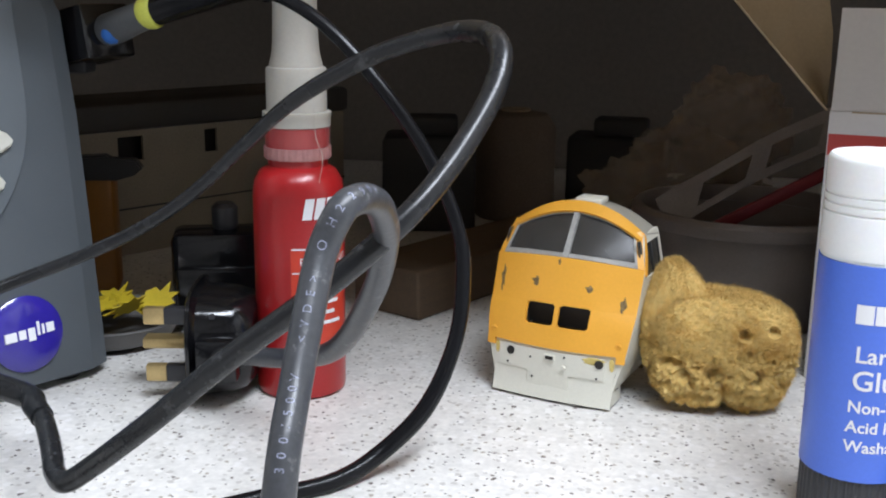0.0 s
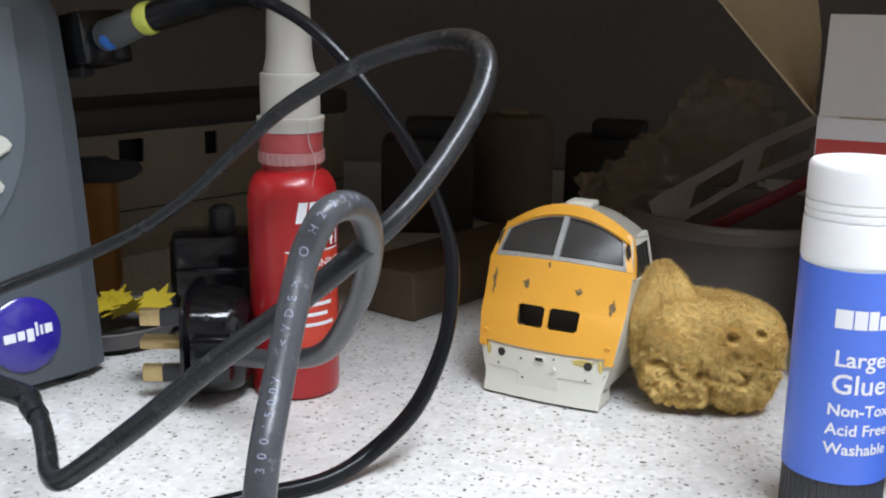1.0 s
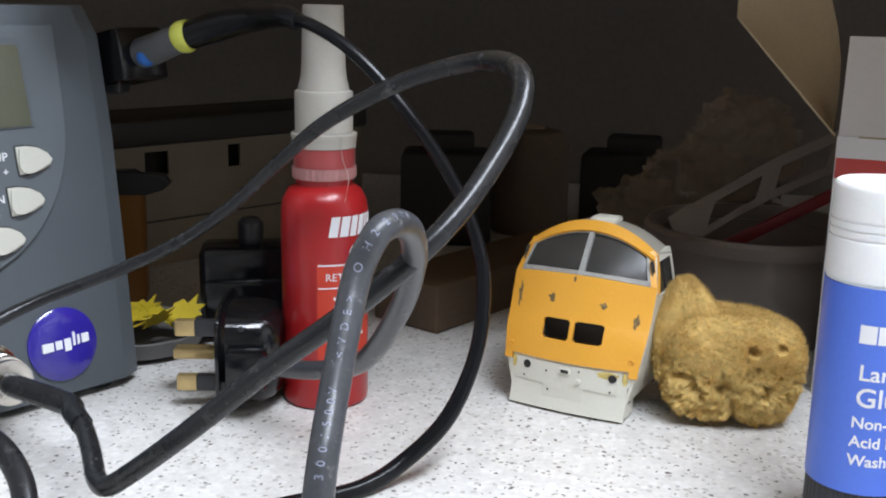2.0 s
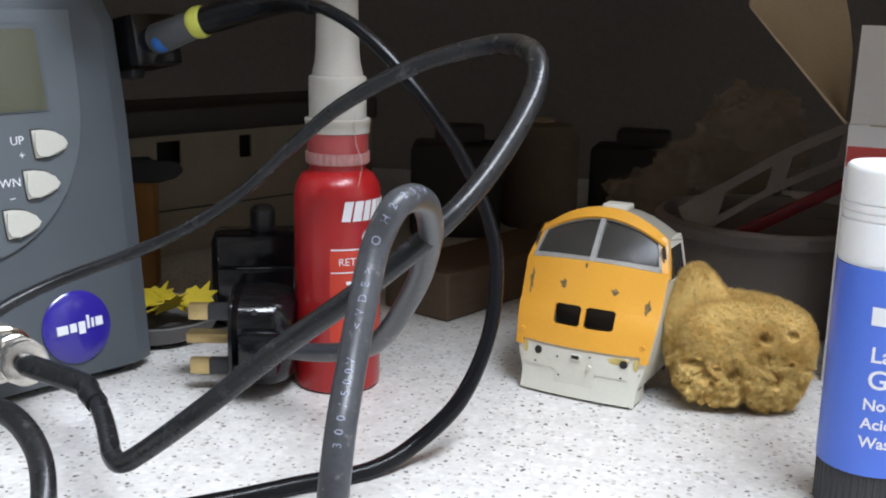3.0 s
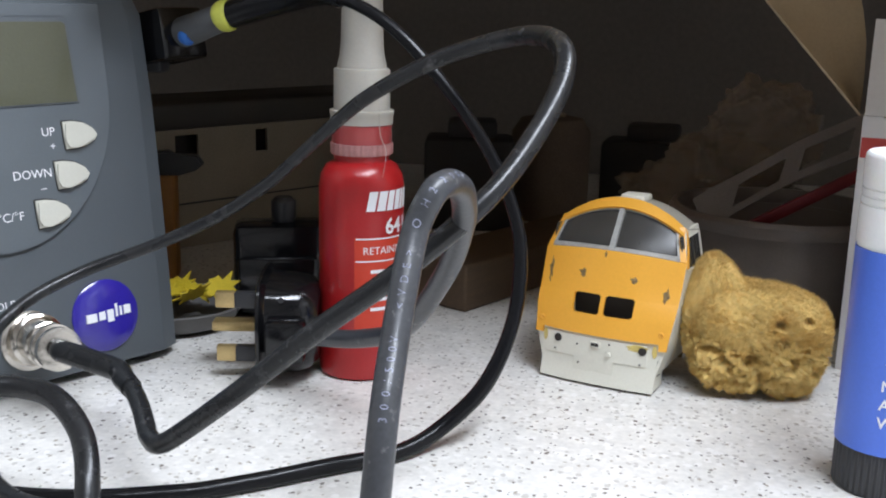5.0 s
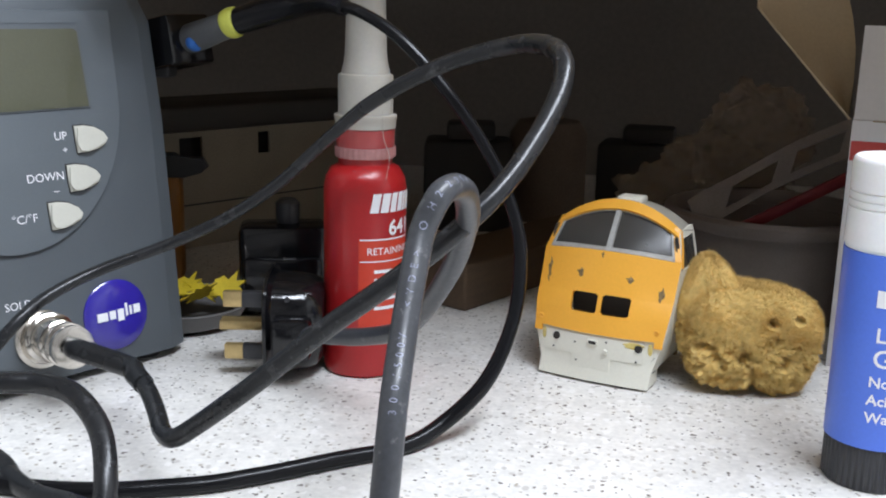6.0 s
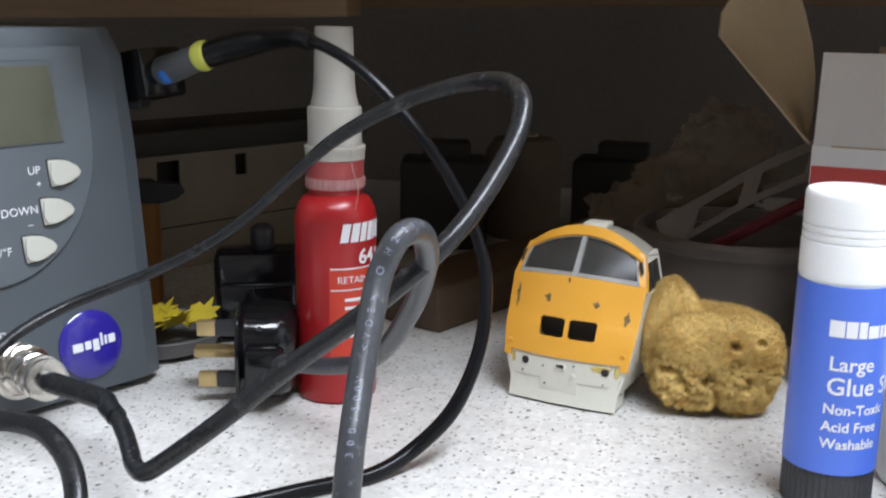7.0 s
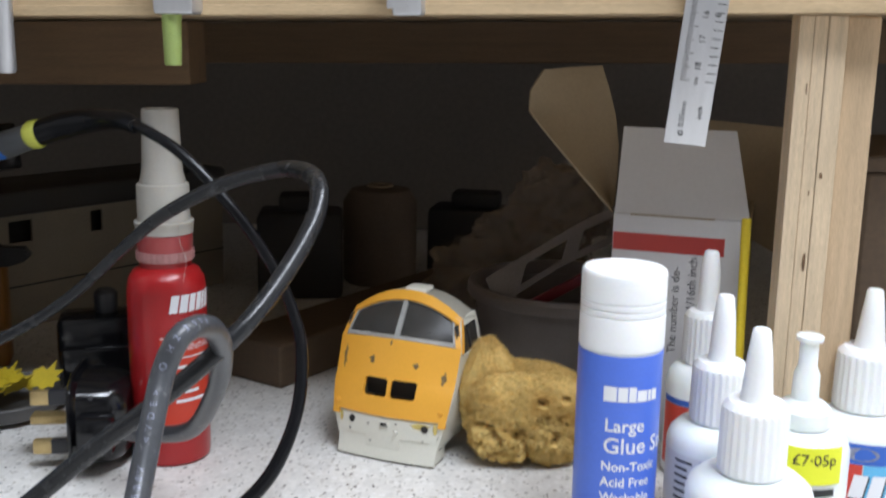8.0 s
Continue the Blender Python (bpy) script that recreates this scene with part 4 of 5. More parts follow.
def mains_plug():
    t = thing("mains_plug", Matrix.Translation((-0.0935, 0.4290, 0.0)) @ pose(0, 0, 0, 0, 0, 12), "glossy black three-pin mains plug lying on its edge", "mains plug")
    # face looks to -x; body grows to +x
    pts = []
    for k in range(28):
        a = 2 * math.pi * k / 28
        c, s_ = math.cos(a), math.sin(a)
        pts.append((0.0235 * math.copysign(abs(c) ** 0.55, c), 0.0222 + 0.0222 * math.copysign(abs(s_) ** 0.6, s_)))
    bm = bmesh.new()
    rings = []
    for x, k in ((0.0, 0.97), (0.0004, 1.0), (0.0016, 1.0), (0.0020, 0.95), (0.0034, 0.88), (0.0060, 0.87), (0.0160, 0.84), (0.0205, 0.76), (0.0235, 0.6)):
        rings.append([bm.verts.new((x, y * k, 0.0222 + (z - 0.0222) * k)) for y, z in pts])
    for a, b in zip(rings, rings[1:]):
        for k in range(28):
            bm.faces.new((a[k], a[(k + 1) % 28], b[(k + 1) % 28], b[k]))
    bm.faces.new(rings[0][::-1])
    bm.faces.new(rings[-1])
    part("body", bm, M_PLUG, t)
    for z in (0.0332, 0.0108):
        pin = part("pin", box_bm(-0.0100, 0.001, -0.0102, -0.0062, z - 0.0032, z + 0.0032, 0.0004), M_BLACKP, t, "sleeved flat pin")
        part("pin_tip", box_bm(-0.0177, -0.0099, -0.0102, -0.0062, z - 0.0032, z + 0.0032, 0.0006), M_BRASS, pin, "brass pin tip")
    part("earth_pin", box_bm(-0.0227, 0.001, 0.0060, 0.0140, 0.0150, 0.0190, 0.0006), M_BRASS, t, "long brass earth pin")
    part("cord_grip", map_bm(box_bm(0.0045, 0.0200, -0.0285, -0.0195, 0.0135, 0.0300, 0.002), lambda x, y, z: (x, y, z)), M_PLUG, t)
    part("screw", map_bm(lathe_bm([(0.0012, 0), (0.0011, 0.0006), (0.0004, 0.0006)], 14), lambda x, y, z: (0.0100 + x, -0.0203 - z, 0.0365 + y)), M_BLACKP, t)
    return t


plug = mains_plug()
W = 0.00335
cord_pts = [
    (-0.0734, 0.4099, 0.0234, 0.0034), (-0.0636, 0.4026, 0.0259, 0.0034), (-0.0410, 0.3878, 0.0318, 0.0034), (-0.0194, 0.3668, 0.0441, 0.0034), (0.0004, 0.3345, 0.0720, 0.0034),
    (0.0095, 0.3132, 0.0922, 0.0034), (0.0122, 0.2971, 0.1037, 0.0034), (0.0119, 0.2869, 0.1081, 0.0034), (0.0109, 0.2792, 0.1092, 0.0034), (0.0090, 0.2746, 0.1073, 0.0034),
    (0.0058, 0.2717, 0.0991, 0.0034), (0.0052, 0.2643, 0.0885, 0.0034), (0.0051, 0.2557, 0.0769, 0.0034), (0.0058, 0.2447, 0.0648, 0.0034), (0.0059, 0.2374, 0.0480, 0.0034),
    (0.0049, 0.2337, 0.0292, 0.0034), (-0.0019, 0.2312, 0.0099, 0.0034), (-0.0199, 0.2241, 0.0037, 0.0034), (-0.0799, 0.2093, 0.0038, 0.0034), (-0.1600, 0.2095, 0.0039, 0.0034),]
cord_line = smooth_path(cord_pts, 12)
cord = thing("power_cable", pose(0, 0, 0), "scuffed grey mains cord with printed lettering looping up", "cable")
cord_tube = part("cord", tube_bm(cord_line, 24), M_CABLE_G, cord)


def print_on_cord(text, size, start, step, flip=False):
    """Letters set one by one along the cord, turned to the front."""
    lens = np.cumsum([0] + [np.linalg.norm(b[:3] - a[:3]) for a, b in zip(cord_line, cord_line[1:])])
    pos = np.array([q[:3] for q in cord_line])
    for k, ch in enumerate(text):
        if ch == " ":
            continue
        s_ = start - k * step
        at = lambda d: Vector([float(np.interp(d, lens, pos[:, i])) for i in range(3)])
        c, tan = at(s_), (at(s_ + 0.001) - at(s_ - 0.001)).normalized()
        if not flip:
            tan = -tan
        out = Vector((0.16, -0.9, 0.36))
        out = (out - tan * out.dot(tan)).normalized()
        up = out.cross(tan)
        bm = lettering(ch, size, "CENTER")
        def put(x, y, z, c=c, tan=tan, out=out, up=up):
            a = (z - size * 0.35) / W
            return c + tan * x + (out * math.cos(a) + up * math.sin(a)) * (W + 0.00012)
        part("printed_letter", map_bm(bm, put), M_GREYINK, cord_tube)


print_on_cord("300/500V", 0.0026, 0.2509, 0.00258)
print_on_cord("<VDE>", 0.0026, 0.2245, 0.00323)
print_on_cord("O", 0.0029, 0.2033, 0.003)
print_on_cord("H22904", 0.0027, 0.1977, 0.00243)

loose = thing("loose_cable", pose(0, 0, 0), "thick grey-black cable bending down to the worktop", "cable")
V = 0.0034
part("cable", tube_bm(smooth_path([
    (-0.1997, 0.2990, 0.0289, 0.0034), (-0.1604, 0.2928, 0.0372, 0.0034), (-0.1288, 0.2913, 0.0402, 0.0034), (-0.1156, 0.2941, 0.0403, 0.0034), (-0.1031, 0.2921, 0.0385, 0.0034),
    (-0.0920, 0.2857, 0.0317, 0.0034), (-0.0851, 0.2761, 0.0228, 0.0034), (-0.0825, 0.2676, 0.0120, 0.0034), (-0.0829, 0.2587, 0.0034, 0.0034), (-0.0905, 0.2399, 0.0034, 0.0034),
    (-0.1500, 0.2193, 0.0038, 0.0034),], 12)), M_CABLE, loose)

spare = thing("spare_cable", pose(0, 0, 0), "dark cable lying flat on the worktop", "cable")
part("cable", tube_bm(smooth_path([(-0.24, 0.345, 0.0034, 0.0034), (-0.1621, 0.3205, 0.0034, 0.0034), (-0.1438, 0.3122, 0.0034, 0.0034), (-0.1316, 0.3014, 0.0034, 0.0034), (-0.1179, 0.2935, 0.0034, 0.0034), (-0.0994, 0.2888, 0.0034, 0.0034), (-0.06, 0.27, 0.0034, 0.0034), (-0.03, 0.245, 0.0034, 0.0034)], 8)), M_CABLE, spare)

# ---- carton with open flaps ----


def carton():
    t = thing("carton", pose(0.1412, 0.4955, 0, 0, 0, -12), "open grey-white cardboard carton with red stripe and raised flaps", "carton")
    w, d, h = 0.0620, 0.062, 0.1092
    part("front", box_bm(0, w, 0, 0.0012, 0, h, 0.0003), M_CARD, t)
    part("back", box_bm(0, w, d - 0.0012, d, 0, h, 0.0003), M_CARD_IN, t)
    part("side", box_bm(0, 0.0012, 0.0013, d - 0.0013, 0, h, 0.0003), M_CARD, t)
    part("side", box_bm(w - 0.0012, w, 0.0013, d - 0.0013, 0, h, 0.0003), M_CARD_IN, t)
    part("front_flap", grid_bm([0, 0.5, 1], [0, 0.05, 0.5, 1], lambda u, k: ((0.0005 - 0.0004 * k) + u * (w - 0.001 - 0.0088 * k), 0.0004 + 0.019 * k, h + 0.0002 + 0.0385 * k), None, 0.0009), M_CARD, t, "grey tuck flap standing up")
    part("crease", box_bm(0.008, 0.046, -0.0003, 0.0004, h - 0.0004, h + 0.0002), M_CARD_IN, t)
    # side flap bent up and outwards, curling at its end
    turn = Matrix.Rotation(radians(12), 3, "Z")
    left = [(0.0, 0.004, h), (-0.0150, 0.006, h + 0.0165), (-0.0290, 0.009, h + 0.0320), (-0.0410, 0.013, h + 0.0455), (-0.0405, 0.016, h + 0.0550), (-0.0345, 0.022, h + 0.0645)]
    right = [(0.0010, 0.016, h + 0.001), (0.0022, 0.020, h + 0.015), (0.0026, 0.026, h + 0.029), (0.0010, 0.032, h + 0.042), (-0.0025, 0.036, h + 0.055), (-0.0065, 0.040, h + 0.0665)]
    def curl(k, v):
        a = np.array([np.interp(k, [0, 0.2, 0.4, 0.6, 0.8, 1], [q[i] for q in left]) for i in range(3)])
        b = np.array([np.interp(k, [0, 0.2, 0.4, 0.6, 0.8, 1], [q[i] for q in right]) for i in range(3)])
        c = a + (b - a) * v
        c[1] += 0.006 * math.sin(math.pi * v)
        return turn @ Vector(c)
    part("side_flap", grid_bm([k / 10 for k in range(11)], [0, 0.2, 0.4, 0.6, 0.8, 1], curl, None, 0.0009), M_CARD_IN, t, "brown inside of a curled side flap")
    part("back_flap", grid_bm([0, 0.5, 1], [0, 0.5, 1], lambda k, v: (0.022 + 0.060 * k, d - 0.0006 + 0.010 * v + 0.004 * k * v, h - 0.030 * k + (0.040 + 0.026 * k) * v), None, 0.0009), M_CARD_IN, t, "brown inside of the rear flap")
    part("stripe", box_bm(0.0004, 0.0512, -0.00025, 0.0002, 0.0922, 0.1005), M_STRIPE, t, "red printed stripe")
    def sideways(text, size, x, z):
        part("print", map_bm(lettering(text, size), lambda a, b, c: (x - c, -0.00015, z + a)), M_BLACKINK, t)
    sideways("1/16th inch", 0.0056, 0.0395, 0.0655)
    sideways("The number is de-", 0.0056, 0.0320, 0.0440)
    for z, hgt in ((0.052, 0.012), (0.066, 0.010), (0.0775, 0.006)):
        part("print_bar", box_bm(0.0205, 0.0238, -0.0002, 0.0002, z, z + hgt), M_BLACKINK, t)
    return t


carton()
stick = thing("plastic_stick", pose(0, 0, 0), "thin yellow plastic stick leaning on the carton", "stick")
part("rod", tube_bm(smooth_path([(0.1932, 0.4330, 0.0018, 0.0018), (0.1945, 0.4480, 0.05, 0.0019), (0.1972, 0.4690, 0.1080, 0.0021), (0.1973, 0.4693, 0.1098, 0.0020), (0.1973, 0.4694, 0.1105, 0.0010)], 4), 12), M_YSTICK, stick)

# ---- small glue bottles ----


def small_bottle(x, y, tip, cap_top, cap_bot, cap_r, body_r, label, labels=(), flange=False, shoulder=0.008, clear=False, tip_r=0.0032):
    t = thing("glue_bottle", pose(x, y, 0), label, "bottle", "small glue bottles")
    sh = cap_bot - 0.001
    part("body", lathe_bm([(body_r - 0.0015, 0), (body_r, 0.002), (body_r, sh - shoulder), (body_r - 0.0012, sh - shoulder * 0.55), (body_r * 0.78, sh - shoulder * 0.15), (cap_r * 0.92, sh), (cap_r * 0.85, sh + 0.002)], 48), M_CLEARP, t)
    if flange:
        part("nozzle", lathe_bm([(cap_r, cap_bot), (cap_r, cap_bot + 0.006), (cap_r * 0.8, cap_bot + 0.0085), (0.0052, cap_bot + 0.010), (0.0050, cap_top), (0.0036, cap_top + 0.0035), (0.0036, tip - 0.0030), (0.0050, tip - 0.0022), (0.0052, tip - 0.0004), (0.0046, tip)], 32), M_CLEARP, t, "clear flanged nozzle")
    else:
        part("cap", lathe_bm([(cap_r, cap_bot), (cap_r + 0.0002, cap_bot + 0.001), (cap_r, cap_top - 0.004), (cap_r * 0.97, cap_top - 0.0022), (cap_r * 0.80, cap_top), (0.004, cap_top + 0.0005)], flutes=26, depth=0.0006, z_flute=(cap_bot + 0.0005, cap_top - 0.0035)), M_WHITEP, t, "white ribbed cap")
        part("nozzle", lathe_bm([(cap_r * 0.52, cap_top - 0.001), (cap_r * 0.46, cap_top + 0.003), (tip_r * 1.35, cap_top + (tip - cap_top) * 0.62), (tip_r, tip - 0.0010), (tip_r * 0.8, tip - 0.0002), (tip_r * 0.4, tip)], 28), M_WHITEP, t, "white tapered nozzle")
    for mat_, z0, z1, a0, a1 in labels:
        part("label", map_bm(rect_bm(0, (a1 - a0) * body_r, z0, z1, 24), on_cylinder(body_r + 0.00025, a0, 0)), mat_, t)
    return t


H = -math.pi / 2
b1 = small_bottle(0.1812, 0.4560, 0.1010, 0.0745, 0.0520, 0.0098, 0.0160, "white glue bottle with red and blue label before the carton",
                  ((M_LABELBLUE, 0.0345, 0.0372, H - 1.4, H + 1.4), (M_LABELRED, 0.006, 0.0343, H - 1.4, H + 1.4)))
b2 = small_bottle(0.1790, 0.4020, 0.0952, 0.0690, 0.0455, 0.0108, 0.0190, "white glue bottle with small printed label and tall nozzle",
                  ((M_LINER, 0.004, 0.0345, H - 1.5, H - 0.1), (M_LABELBLUE, 0.0320, 0.0335, H - 0.45, H + 1.2), (M_LABELGREEN, 0.024, 0.0312, H - 0.45, H - 0.15), (M_LINER, 0.004, 0.0318, H - 0.14, H + 1.2)))
b3 = small_bottle(0.1853, 0.3640, 0.0932, 0.0668, 0.0410, 0.0118, 0.0225, "frosted glue bottle with blue-edged label in front",
                  ((M_LABELBLUE, 0.0235, 0.0262, H - 1.2, H + 0.3), (M_LINER, 0.003, 0.0233, H - 1.2, H + 0.8)))
b4 = small_bottle(0.2125, 0.4060, 0.0796, 0.0640, 0.0440, 0.0105, 0.0185, "frosted glue bottle with yellow price sticker", ((M_LINER, 0.004, 0.018, H - 0.8, H + 0.9),), flange=True)
b5 = small_bottle(0.2425, 0.4300, 0.0932, 0.0688, 0.0440, 0.0125, 0.0225, "frosted glue bottle with blue and red label",
                  ((M_LABELBLUE, 0.0265, 0.0350, H - 1.2, H + 1.2), (M_LABELCYAN, 0.004, 0.0264, H - 0.2, H + 1.2), (M_LABELRED, 0.004, 0.0264, H - 1.2, H - 0.21)))


def wrap(t, bm, r, a, z, material, name="print", label=""):
    return part(name, map_bm(bm, lambda x, y, w: on_cylinder(r, a, z)(x, y, w)), material, t, label)


sticker = wrap(b4, rect_bm(-0.0115, 0.0115, 0, 0.0150, 16), 0.0190, H + 0.06, 0.0258, M_STICKER, "price_sticker", "fluorescent yellow price sticker")
wrap(b4, lettering("\u00a37\u00b705p", 0.0062, "CENTER"), 0.0193, H + 0.06, 0.0338, M_BLACKINK)
wrap(b4, rect_bm(-0.003, 0.006, 0, 0.0030), 0.0193, H + 0.2, 0.0212, M_BLACKINK, "logo_bar")
for k in range(7):
    wrap(b2, rect_bm(-0.009, -0.009 + (0.008, 0.006, 0.009, 0.007, 0.0085, 0.006, 0.008)[k], 0, 0.0010), 0.0194, H - 0.55, 0.0315 - 0.0030 * k, M_BLACKINK, "print_bar")
for k in range(4):
    wrap(b1, rect_bm(-0.004, 0.003, 0, 0.0014), 0.0164, H - 0.75, 0.0215 - 0.0032 * k, M_WHITEINK, "print_bar")
for k, x in enumerate((-0.0085, -0.0015, 0.0055)):
    shape_bm = [(x, 0), (x + 0.0054, 0), (x + 0.0072, 0.0098), (x + 0.0018, 0.0098)]
    wrap(b5, prism_bm([(u + 0.0006, v - 0.0006) for u, v in shape_bm], 0, 0.00005), 0.0229, H - 0.05, 0.0125, M_BLACKINK, "logo_shadow")
    wrap(b5, prism_bm(shape_bm, 0, 0.00005), 0.0231, H - 0.05, 0.0125, M_WHITEINK, "logo_bar", "white slanted logo shape")
wrap(b5, map_bm(lathe_bm([(1, 0), (0.98, 0.00001)], 24), lambda x, y, z: (x * 0.0068, 0, y * 0.0028)), 0.0229, H - 0.25, 0.0308, M_GREYINK, "logo_oval")

# ---- tools hanging on the shelf edge ----
ruler = thing("steel_ruler", pose(0.1532, 0.4135, 0.1515, 2.0, 5.2, 0), "short steel ruler with engraved scale hanging from the shelf", "ruler")
part("blade", box_bm(0, 0.0157, -0.0006, 0.0002, 0, 0.15, 0.0001), M_STEEL, ruler)
for k in range(90):
    ln = 0.0058 if k % 10 == 0 else (0.0045 if k % 5 == 0 else 0.0032)
    part("scale_mark", box_bm(0.0002 + 0.0022, 0.0024 + ln * 0.6, -0.00075, -0.0005, 0.0240 + 0.0010 * k, 0.02425 + 0.0010 * k), M_BLACKINK, ruler)
for k in range(14):
    part("scale_mark", box_bm(0.0118, 0.0150, -0.00075, -0.0005, 0.0240 + 0.0032 * k, 0.0243 + 0.0032 * k), M_BLACKINK, ruler)
for text, x, z, sz in (("0.05mm", 0.0062, 0.0065, 0.0030), ("inch", 0.0125, 0.0100, 0.0030), ("cm", 0.0090, 0.0225, 0.0026), ("18", 0.0092, 0.0280, 0.0032), ("17", 0.0092, 0.0380, 0.0032), ("6", 0.0136, 0.0480, 0.0036), ("16", 0.0092, 0.0470, 0.0032)):
    part("lettering", map_bm(lettering(text, sz), lambda a, b, c, x=x, z=z: (x - c, -0.0008, z + a)), M_BLACKINK, ruler)
part("lettering_ring", map_bm(lathe_bm([(0.0010, 0), (0.0010, 0.0003), (0.0006, 0.0003), (0.0006, 0)], 16, False, False), lambda x, y, z: (0.0056 + x, -0.0006 - z, 0.0042 + y)), M_BLACKINK, ruler)

driver = thing("hanging_tool", pose(-0.0385, 0.4120, 0.1765), "green plastic tipped tool in a steel clip on the shelf edge", "tool")
part("shaft", map_bm(lathe_bm([(0.0030, 0), (0.0033, 0.0004), (0.0040, 0.024), (0.0040, 0.06)], 20), lambda x, y, z: (x, y, z)), M_GREEN, driver, "green plastic tapered shaft")
part("clip", box_bm(-0.0055, 0.0105, -0.006, 0.0078, 0.0195, 0.060, 0.0015), M_STEEL, driver, "bright steel clip")
clip = thing("steel_clip", pose(0.0545, 0.4125, 0.1968, 0, -2, 0), "bright steel spring clip on the shelf edge", "clip")
part("jaw", box_bm(-0.0058, 0.0058, -0.005, 0.0078, 0, 0.045, 0.0015), M_STEEL, clip)
part("lip", box_bm(-0.0075, 0.0005, -0.0056, -0.0049, 0.003, 0.045, 0.0002), M_STEEL, clip)
rod = thing("metal_rod", pose(-0.107, 0.4120, 0.1720), "pale aluminium rod hanging from the shelf edge", "rod")
part("rod", lathe_bm([(0.0030, 0), (0.0036, 0.001), (0.0036, 0.08)], 24), M_STEEL, rod)
purple = thing("hand_tool", pose(-0.1440, 0.4120, 0.1690, 0, 12, 0), "purple plastic tool handle hanging from the shelf edge", "tool")
part("handle", box_bm(-0.006, 0.010, -0.004, 0.004, 0, 0.07, 0.003), M_PURPLE, purple)
part("inset", box_bm(-0.001, 0.005, -0.0046, -0.0035, 0.008, 0.05, 0.0004), M_BLACKP, purple)

# ---- dim things at the back ----
E = Vector((0.547, 0.837, 0))
coach = thing("model_coach", Matrix(((0.547, -0.837, 0, -0.217), (0.837, 0.547, 0, 0.627), (0, 0, 1, 0), (0, 0, 0, 1))), "cream model coach body with dark windows and roof band", "model train")
part("body", grid_bm([-0.14, -0.0090, 0.0070, 0.0490, 0.0580, 0.16], [0.0, 0.028, 0.0550, 0.0690, 0.0725], lambda u, w: (u, 0.0, w), lambda u, w: 0.055 < w < 0.069 and (-0.009 < u < 0.007 or 0.049 < u < 0.058), 0.002), M_COACH, coach, smooth=False)
part("far_side", box_bm(-0.14, 0.16, 0.055, 0.057, 0, 0.0725), M_COACH, coach, smooth=False)
part("end", box_bm(0.158, 0.160, 0.0022, 0.0549, 0, 0.0725), M_COACH, coach, smooth=False)
# dark sheet paints the shade seen through the coach windows
part("inside", box_bm(-0.138, 0.157, 0.012, 0.014, 0.001, 0.072), M_HOLE_SHADE, coach, smooth=False)
part("roof", box_bm(-0.142, 0.162, -0.004, 0.060, 0.0727, 0.0885, 0.003), M_COACHROOF, coach, "dark roof band")
part("waist_line", box_bm(-0.14, 0.16, -0.0008, -0.0002, 0.0268, 0.0278), M_COACHROOF, coach)

# plain block with knob and jaw in place of a second mains plug
dark_box = thing("black_clamp", pose(-0.118, 0.515, 0, 0, 0, 20), "black block standing in for a second plug, in the shade behind the plug", "clamp")
part("body", box_bm(-0.022, 0.022, -0.012, 0.012, 0, 0.045, 0.004), M_PLUG, dark_box)
part("knob", map_bm(lathe_bm([(0.005, 0), (0.006, 0.002), (0.006, 0.010), (0.004, 0.012)], 16), lambda x, y, z: (x + 0.002, y, z + 0.045)), M_BLACKP, dark_box)
part("jaw", box_bm(-0.020, 0.018, -0.017, -0.0121, 0.004, 0.030, 0.002), M_PLUG, dark_box)
orange = thing("orange_tool", pose(-0.195, 0.555, 0, 0, 0, 20), "orange and black plastic tool standing in the shade", "tool")
part("body", box_bm(-0.012, 0.004, -0.010, 0.010, 0, 0.060, 0.003), M_ORANGEP, orange)
part("lever", map_bm(prism_bm([(-0.02, 0.059), (0.006, 0.0585), (0.015, 0.0610), (0.019, 0.0645), (0.016, 0.0690), (0.004, 0.0695), (0.001, 0.0715), (-0.02, 0.0705)], -0.012, -0.004, 0.001), lambda x, y, z: (x, y, z)), M_BLACKP, orange)

dish = thing("dish", pose(-0.156, 0.480, 0), "shallow grey dish holding yellow paper flowers", "dish")
part("bowl", lathe_bm([(0.018, 0), (0.026, 0.003), (0.031, 0.011), (0.030, 0.0115), (0.024, 0.004), (0.002, 0.003)], 36), M_GREYDISH, dish)
random.seed(4)
for k in range(9):
    a = 2.4 * k
    r0 = 0.006 + 0.0022 * k
    fl = thing("paper_flower", pose(-0.157 + r0 * 0.9 * math.cos(a), 0.480 + r0 * 0.8 * math.sin(a), 0.0140 + 0.0016 * (k % 3), random.uniform(-35, 35), random.uniform(-35, 35), random.uniform(0, 90)), "yellow paper flower in the grey dish", "flower", "paper flowers")
    n = 9
    pts = []
    for j in range(2 * n):
        rr = (0.0095 if j % 2 == 0 else 0.0055) * random.uniform(0.75, 1.2)
        pts.append((rr * math.cos(math.pi * j / n), rr * math.sin(math.pi * j / n)))
    part("petals", map_bm(prism_bm(pts, 0, 0.0006), lambda x, y, z: (x, z, y + 9.0 * (x * x + z * z))), M_FLOWER, fl)

board = thing("wood_block", pose(-0.055, 0.548, 0, 0, 0, -28), "brown wooden block lying in the shade", "wood block")
part("block", box_bm(-0.012, 0.030, 0, 0.22, 0, 0.024, 0.0015), M_BOARD, board, smooth=False)

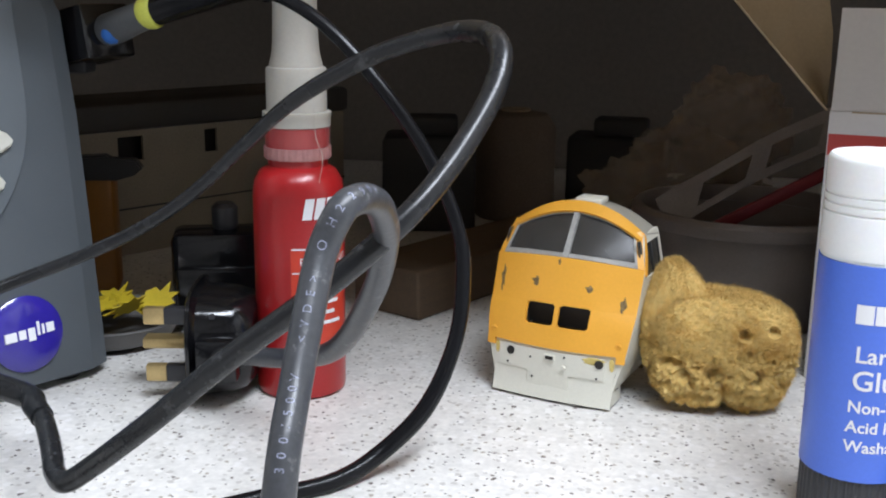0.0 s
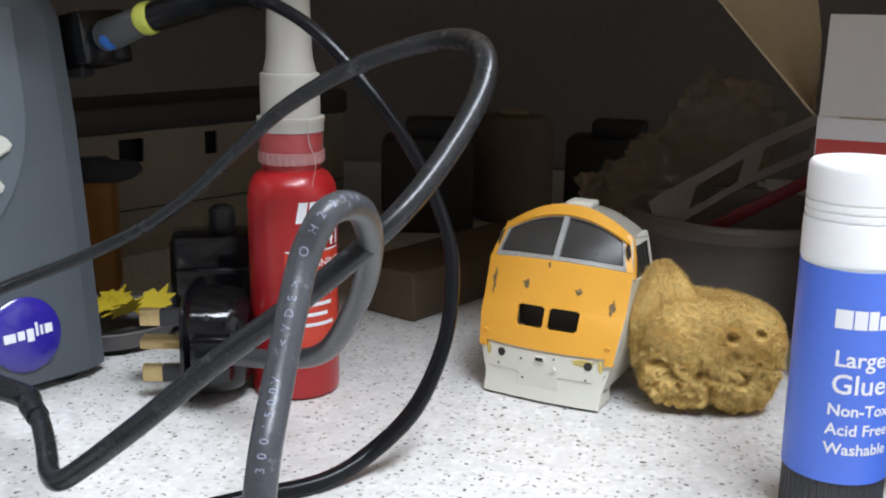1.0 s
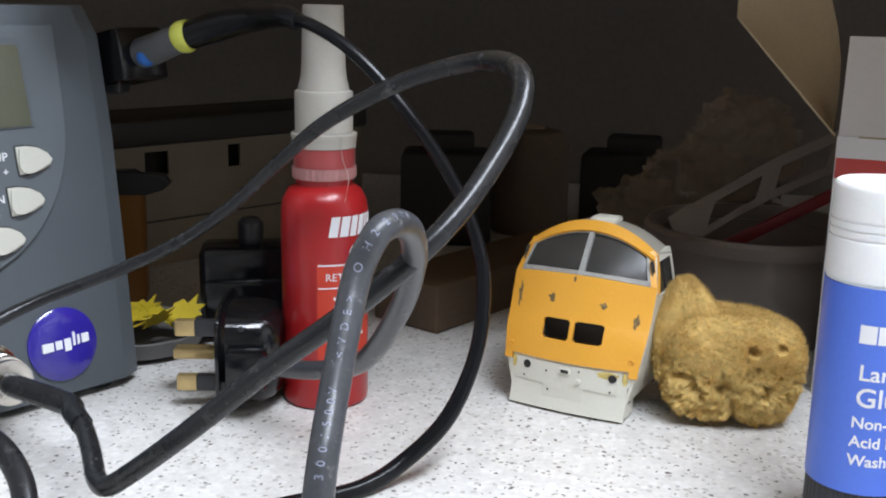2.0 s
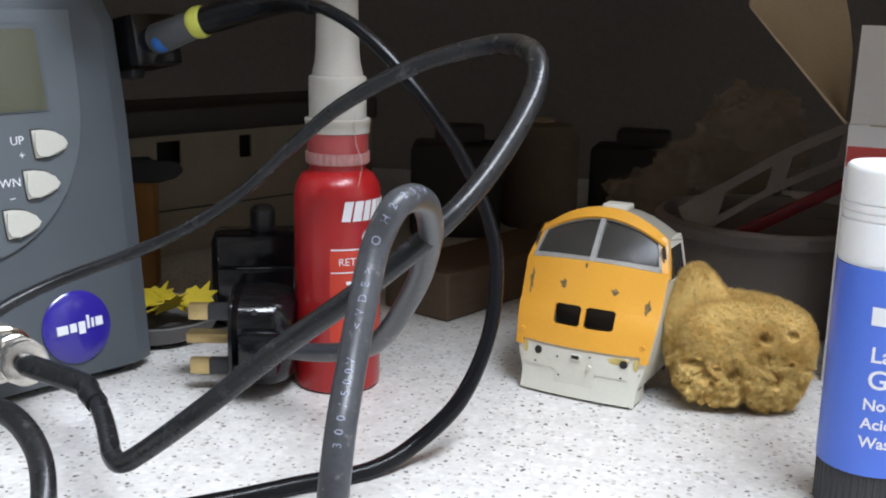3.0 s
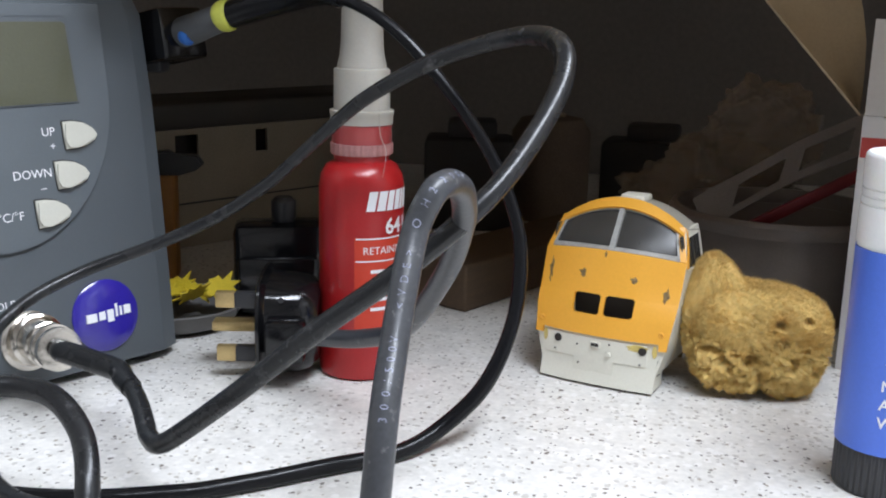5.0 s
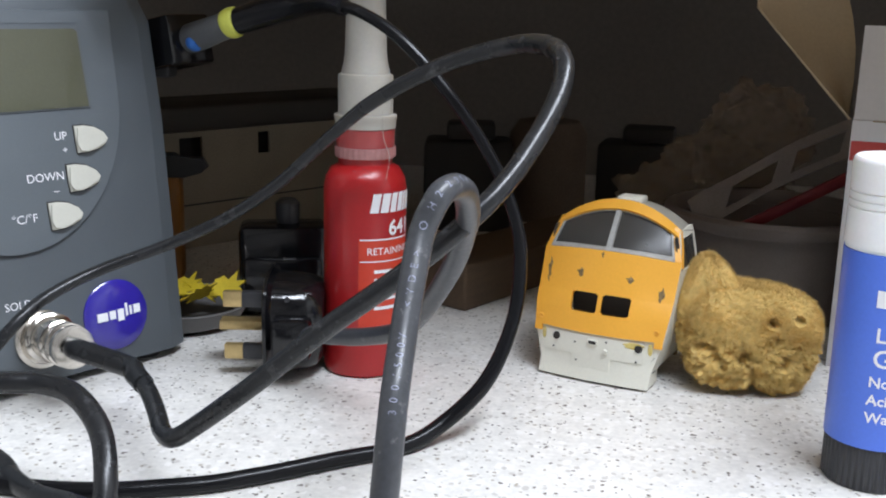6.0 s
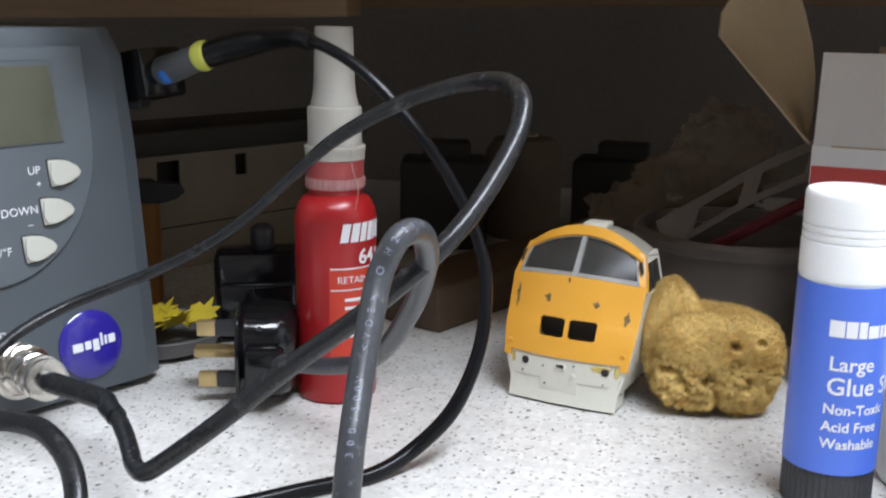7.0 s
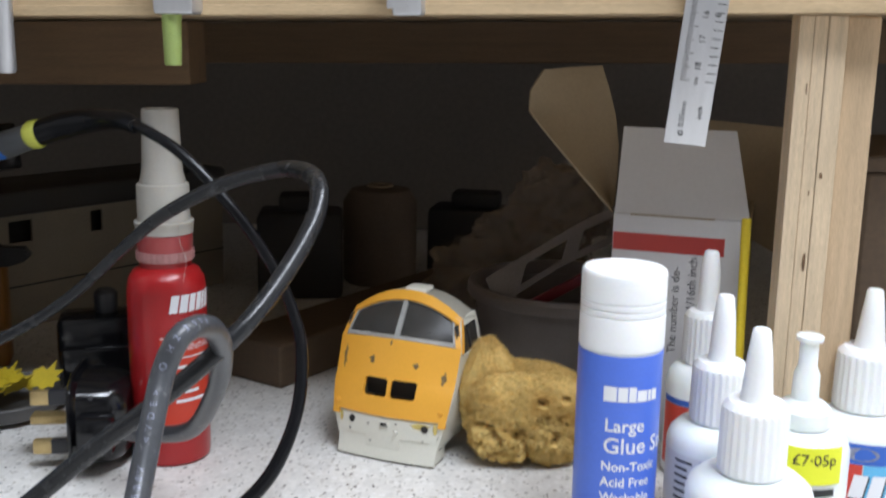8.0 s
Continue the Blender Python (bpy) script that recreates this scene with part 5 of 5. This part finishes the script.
tape = thing("paper_roll", pose(-0.015, 0.79, 0), "dull brown paper roll standing at the back", "roll")
part("roll", lathe_bm([(0.026, 0), (0.028, 0.002), (0.028, 0.062), (0.022, 0.071), (0.012, 0.073)], 36), M_TAPE, tape)
part("core", lathe_bm([(0.010, 0.069), (0.010, 0.0745), (0.008, 0.0745), (0.008, 0.069)], 24, False, False), M_CARD_IN, tape, "cardboard core")
for x, y, a, w, h in ((-0.065, 0.74, 10, 0.030, 0.062), (0.055, 0.82, -5, 0.034, 0.055)):
    bk = thing("black_part", pose(x, y, 0, 0, 0, a), "black plastic part in the shade at the back", "part")
    part("body", box_bm(-w, w, -0.02, 0.02, 0, h, 0.004), M_MATTBLACK, bk)
    part("top", box_bm(-w * 0.5, w * 0.6, -0.012, 0.012, h, h + 0.012, 0.003), M_MATTBLACK, bk)

tub = thing("plastic_tub", pose(0.122, 0.585, 0), "cloudy plastic tub with rolled rim behind the sponge", "tub")
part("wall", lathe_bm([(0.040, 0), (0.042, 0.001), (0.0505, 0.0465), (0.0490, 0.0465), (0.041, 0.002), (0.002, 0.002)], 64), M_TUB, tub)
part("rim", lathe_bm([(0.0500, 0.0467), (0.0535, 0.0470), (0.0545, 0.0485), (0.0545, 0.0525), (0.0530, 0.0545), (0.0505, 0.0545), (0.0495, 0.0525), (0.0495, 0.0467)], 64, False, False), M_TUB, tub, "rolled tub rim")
mould = thing("white_moulding", Matrix.Translation((0.0860, 0.558, 0.0425)) @ pose(0, 0, 0, 0, -25, 3), "white plastic moulding darkened for shade, with two slots, resting across the tub", "moulding")
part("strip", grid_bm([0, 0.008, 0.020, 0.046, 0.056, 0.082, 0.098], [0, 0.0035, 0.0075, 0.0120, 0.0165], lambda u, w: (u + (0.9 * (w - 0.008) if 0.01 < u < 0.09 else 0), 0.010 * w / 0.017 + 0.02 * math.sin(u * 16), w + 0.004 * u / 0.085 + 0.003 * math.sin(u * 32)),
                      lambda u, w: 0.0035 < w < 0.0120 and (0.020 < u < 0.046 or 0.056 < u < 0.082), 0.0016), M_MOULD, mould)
red = thing("red_moulding", Matrix.Translation((0.1000, 0.556, 0.0455)) @ pose(0, 0, 0, 0, -30, 3), "deep red plastic strip lying in the tub", "moulding")
part("strip", box_bm(0.0, 0.080, 0, 0.004, -0.004, 0.0015, 0.0008), M_REDP, red)


def bag():
    t = thing("plastic_bag", pose(0.098, 0.652, 0, 0, 0, 0), "crumpled clear plastic bag behind the tub", "bag")
    rng = random.Random(5)
    low = 9.0
    for cx, cz, rx, rz, seed in ((0.018, 0.082, 0.030, 0.030, 1.1), (-0.004, 0.058, 0.034, 0.026, 2.7), (-0.034, 0.040, 0.026, 0.022, 3.9), (0.010, 0.026, 0.052, 0.028, 5.3)):
        def shape(d, off):
            a = d * 2.6 + off
            fold = abs(noise.noise(a)) + 0.6 * abs(noise.noise(a * 2.3)) + 0.35 * abs(noise.noise(a * 5.1))
            return d * (0.80 + 0.36 * fold)
        bm = lump_bm((rx, 0.020, rz), 5, shape, seed)
        map_bm(bm, lambda x, y, z: (x + cx, y + 0.004 * seed - 0.01, max(0.0008, z + cz)))
        part("fold", bm, M_BAG, t, "crinkled clear film", smooth=True)
    return t


bag()
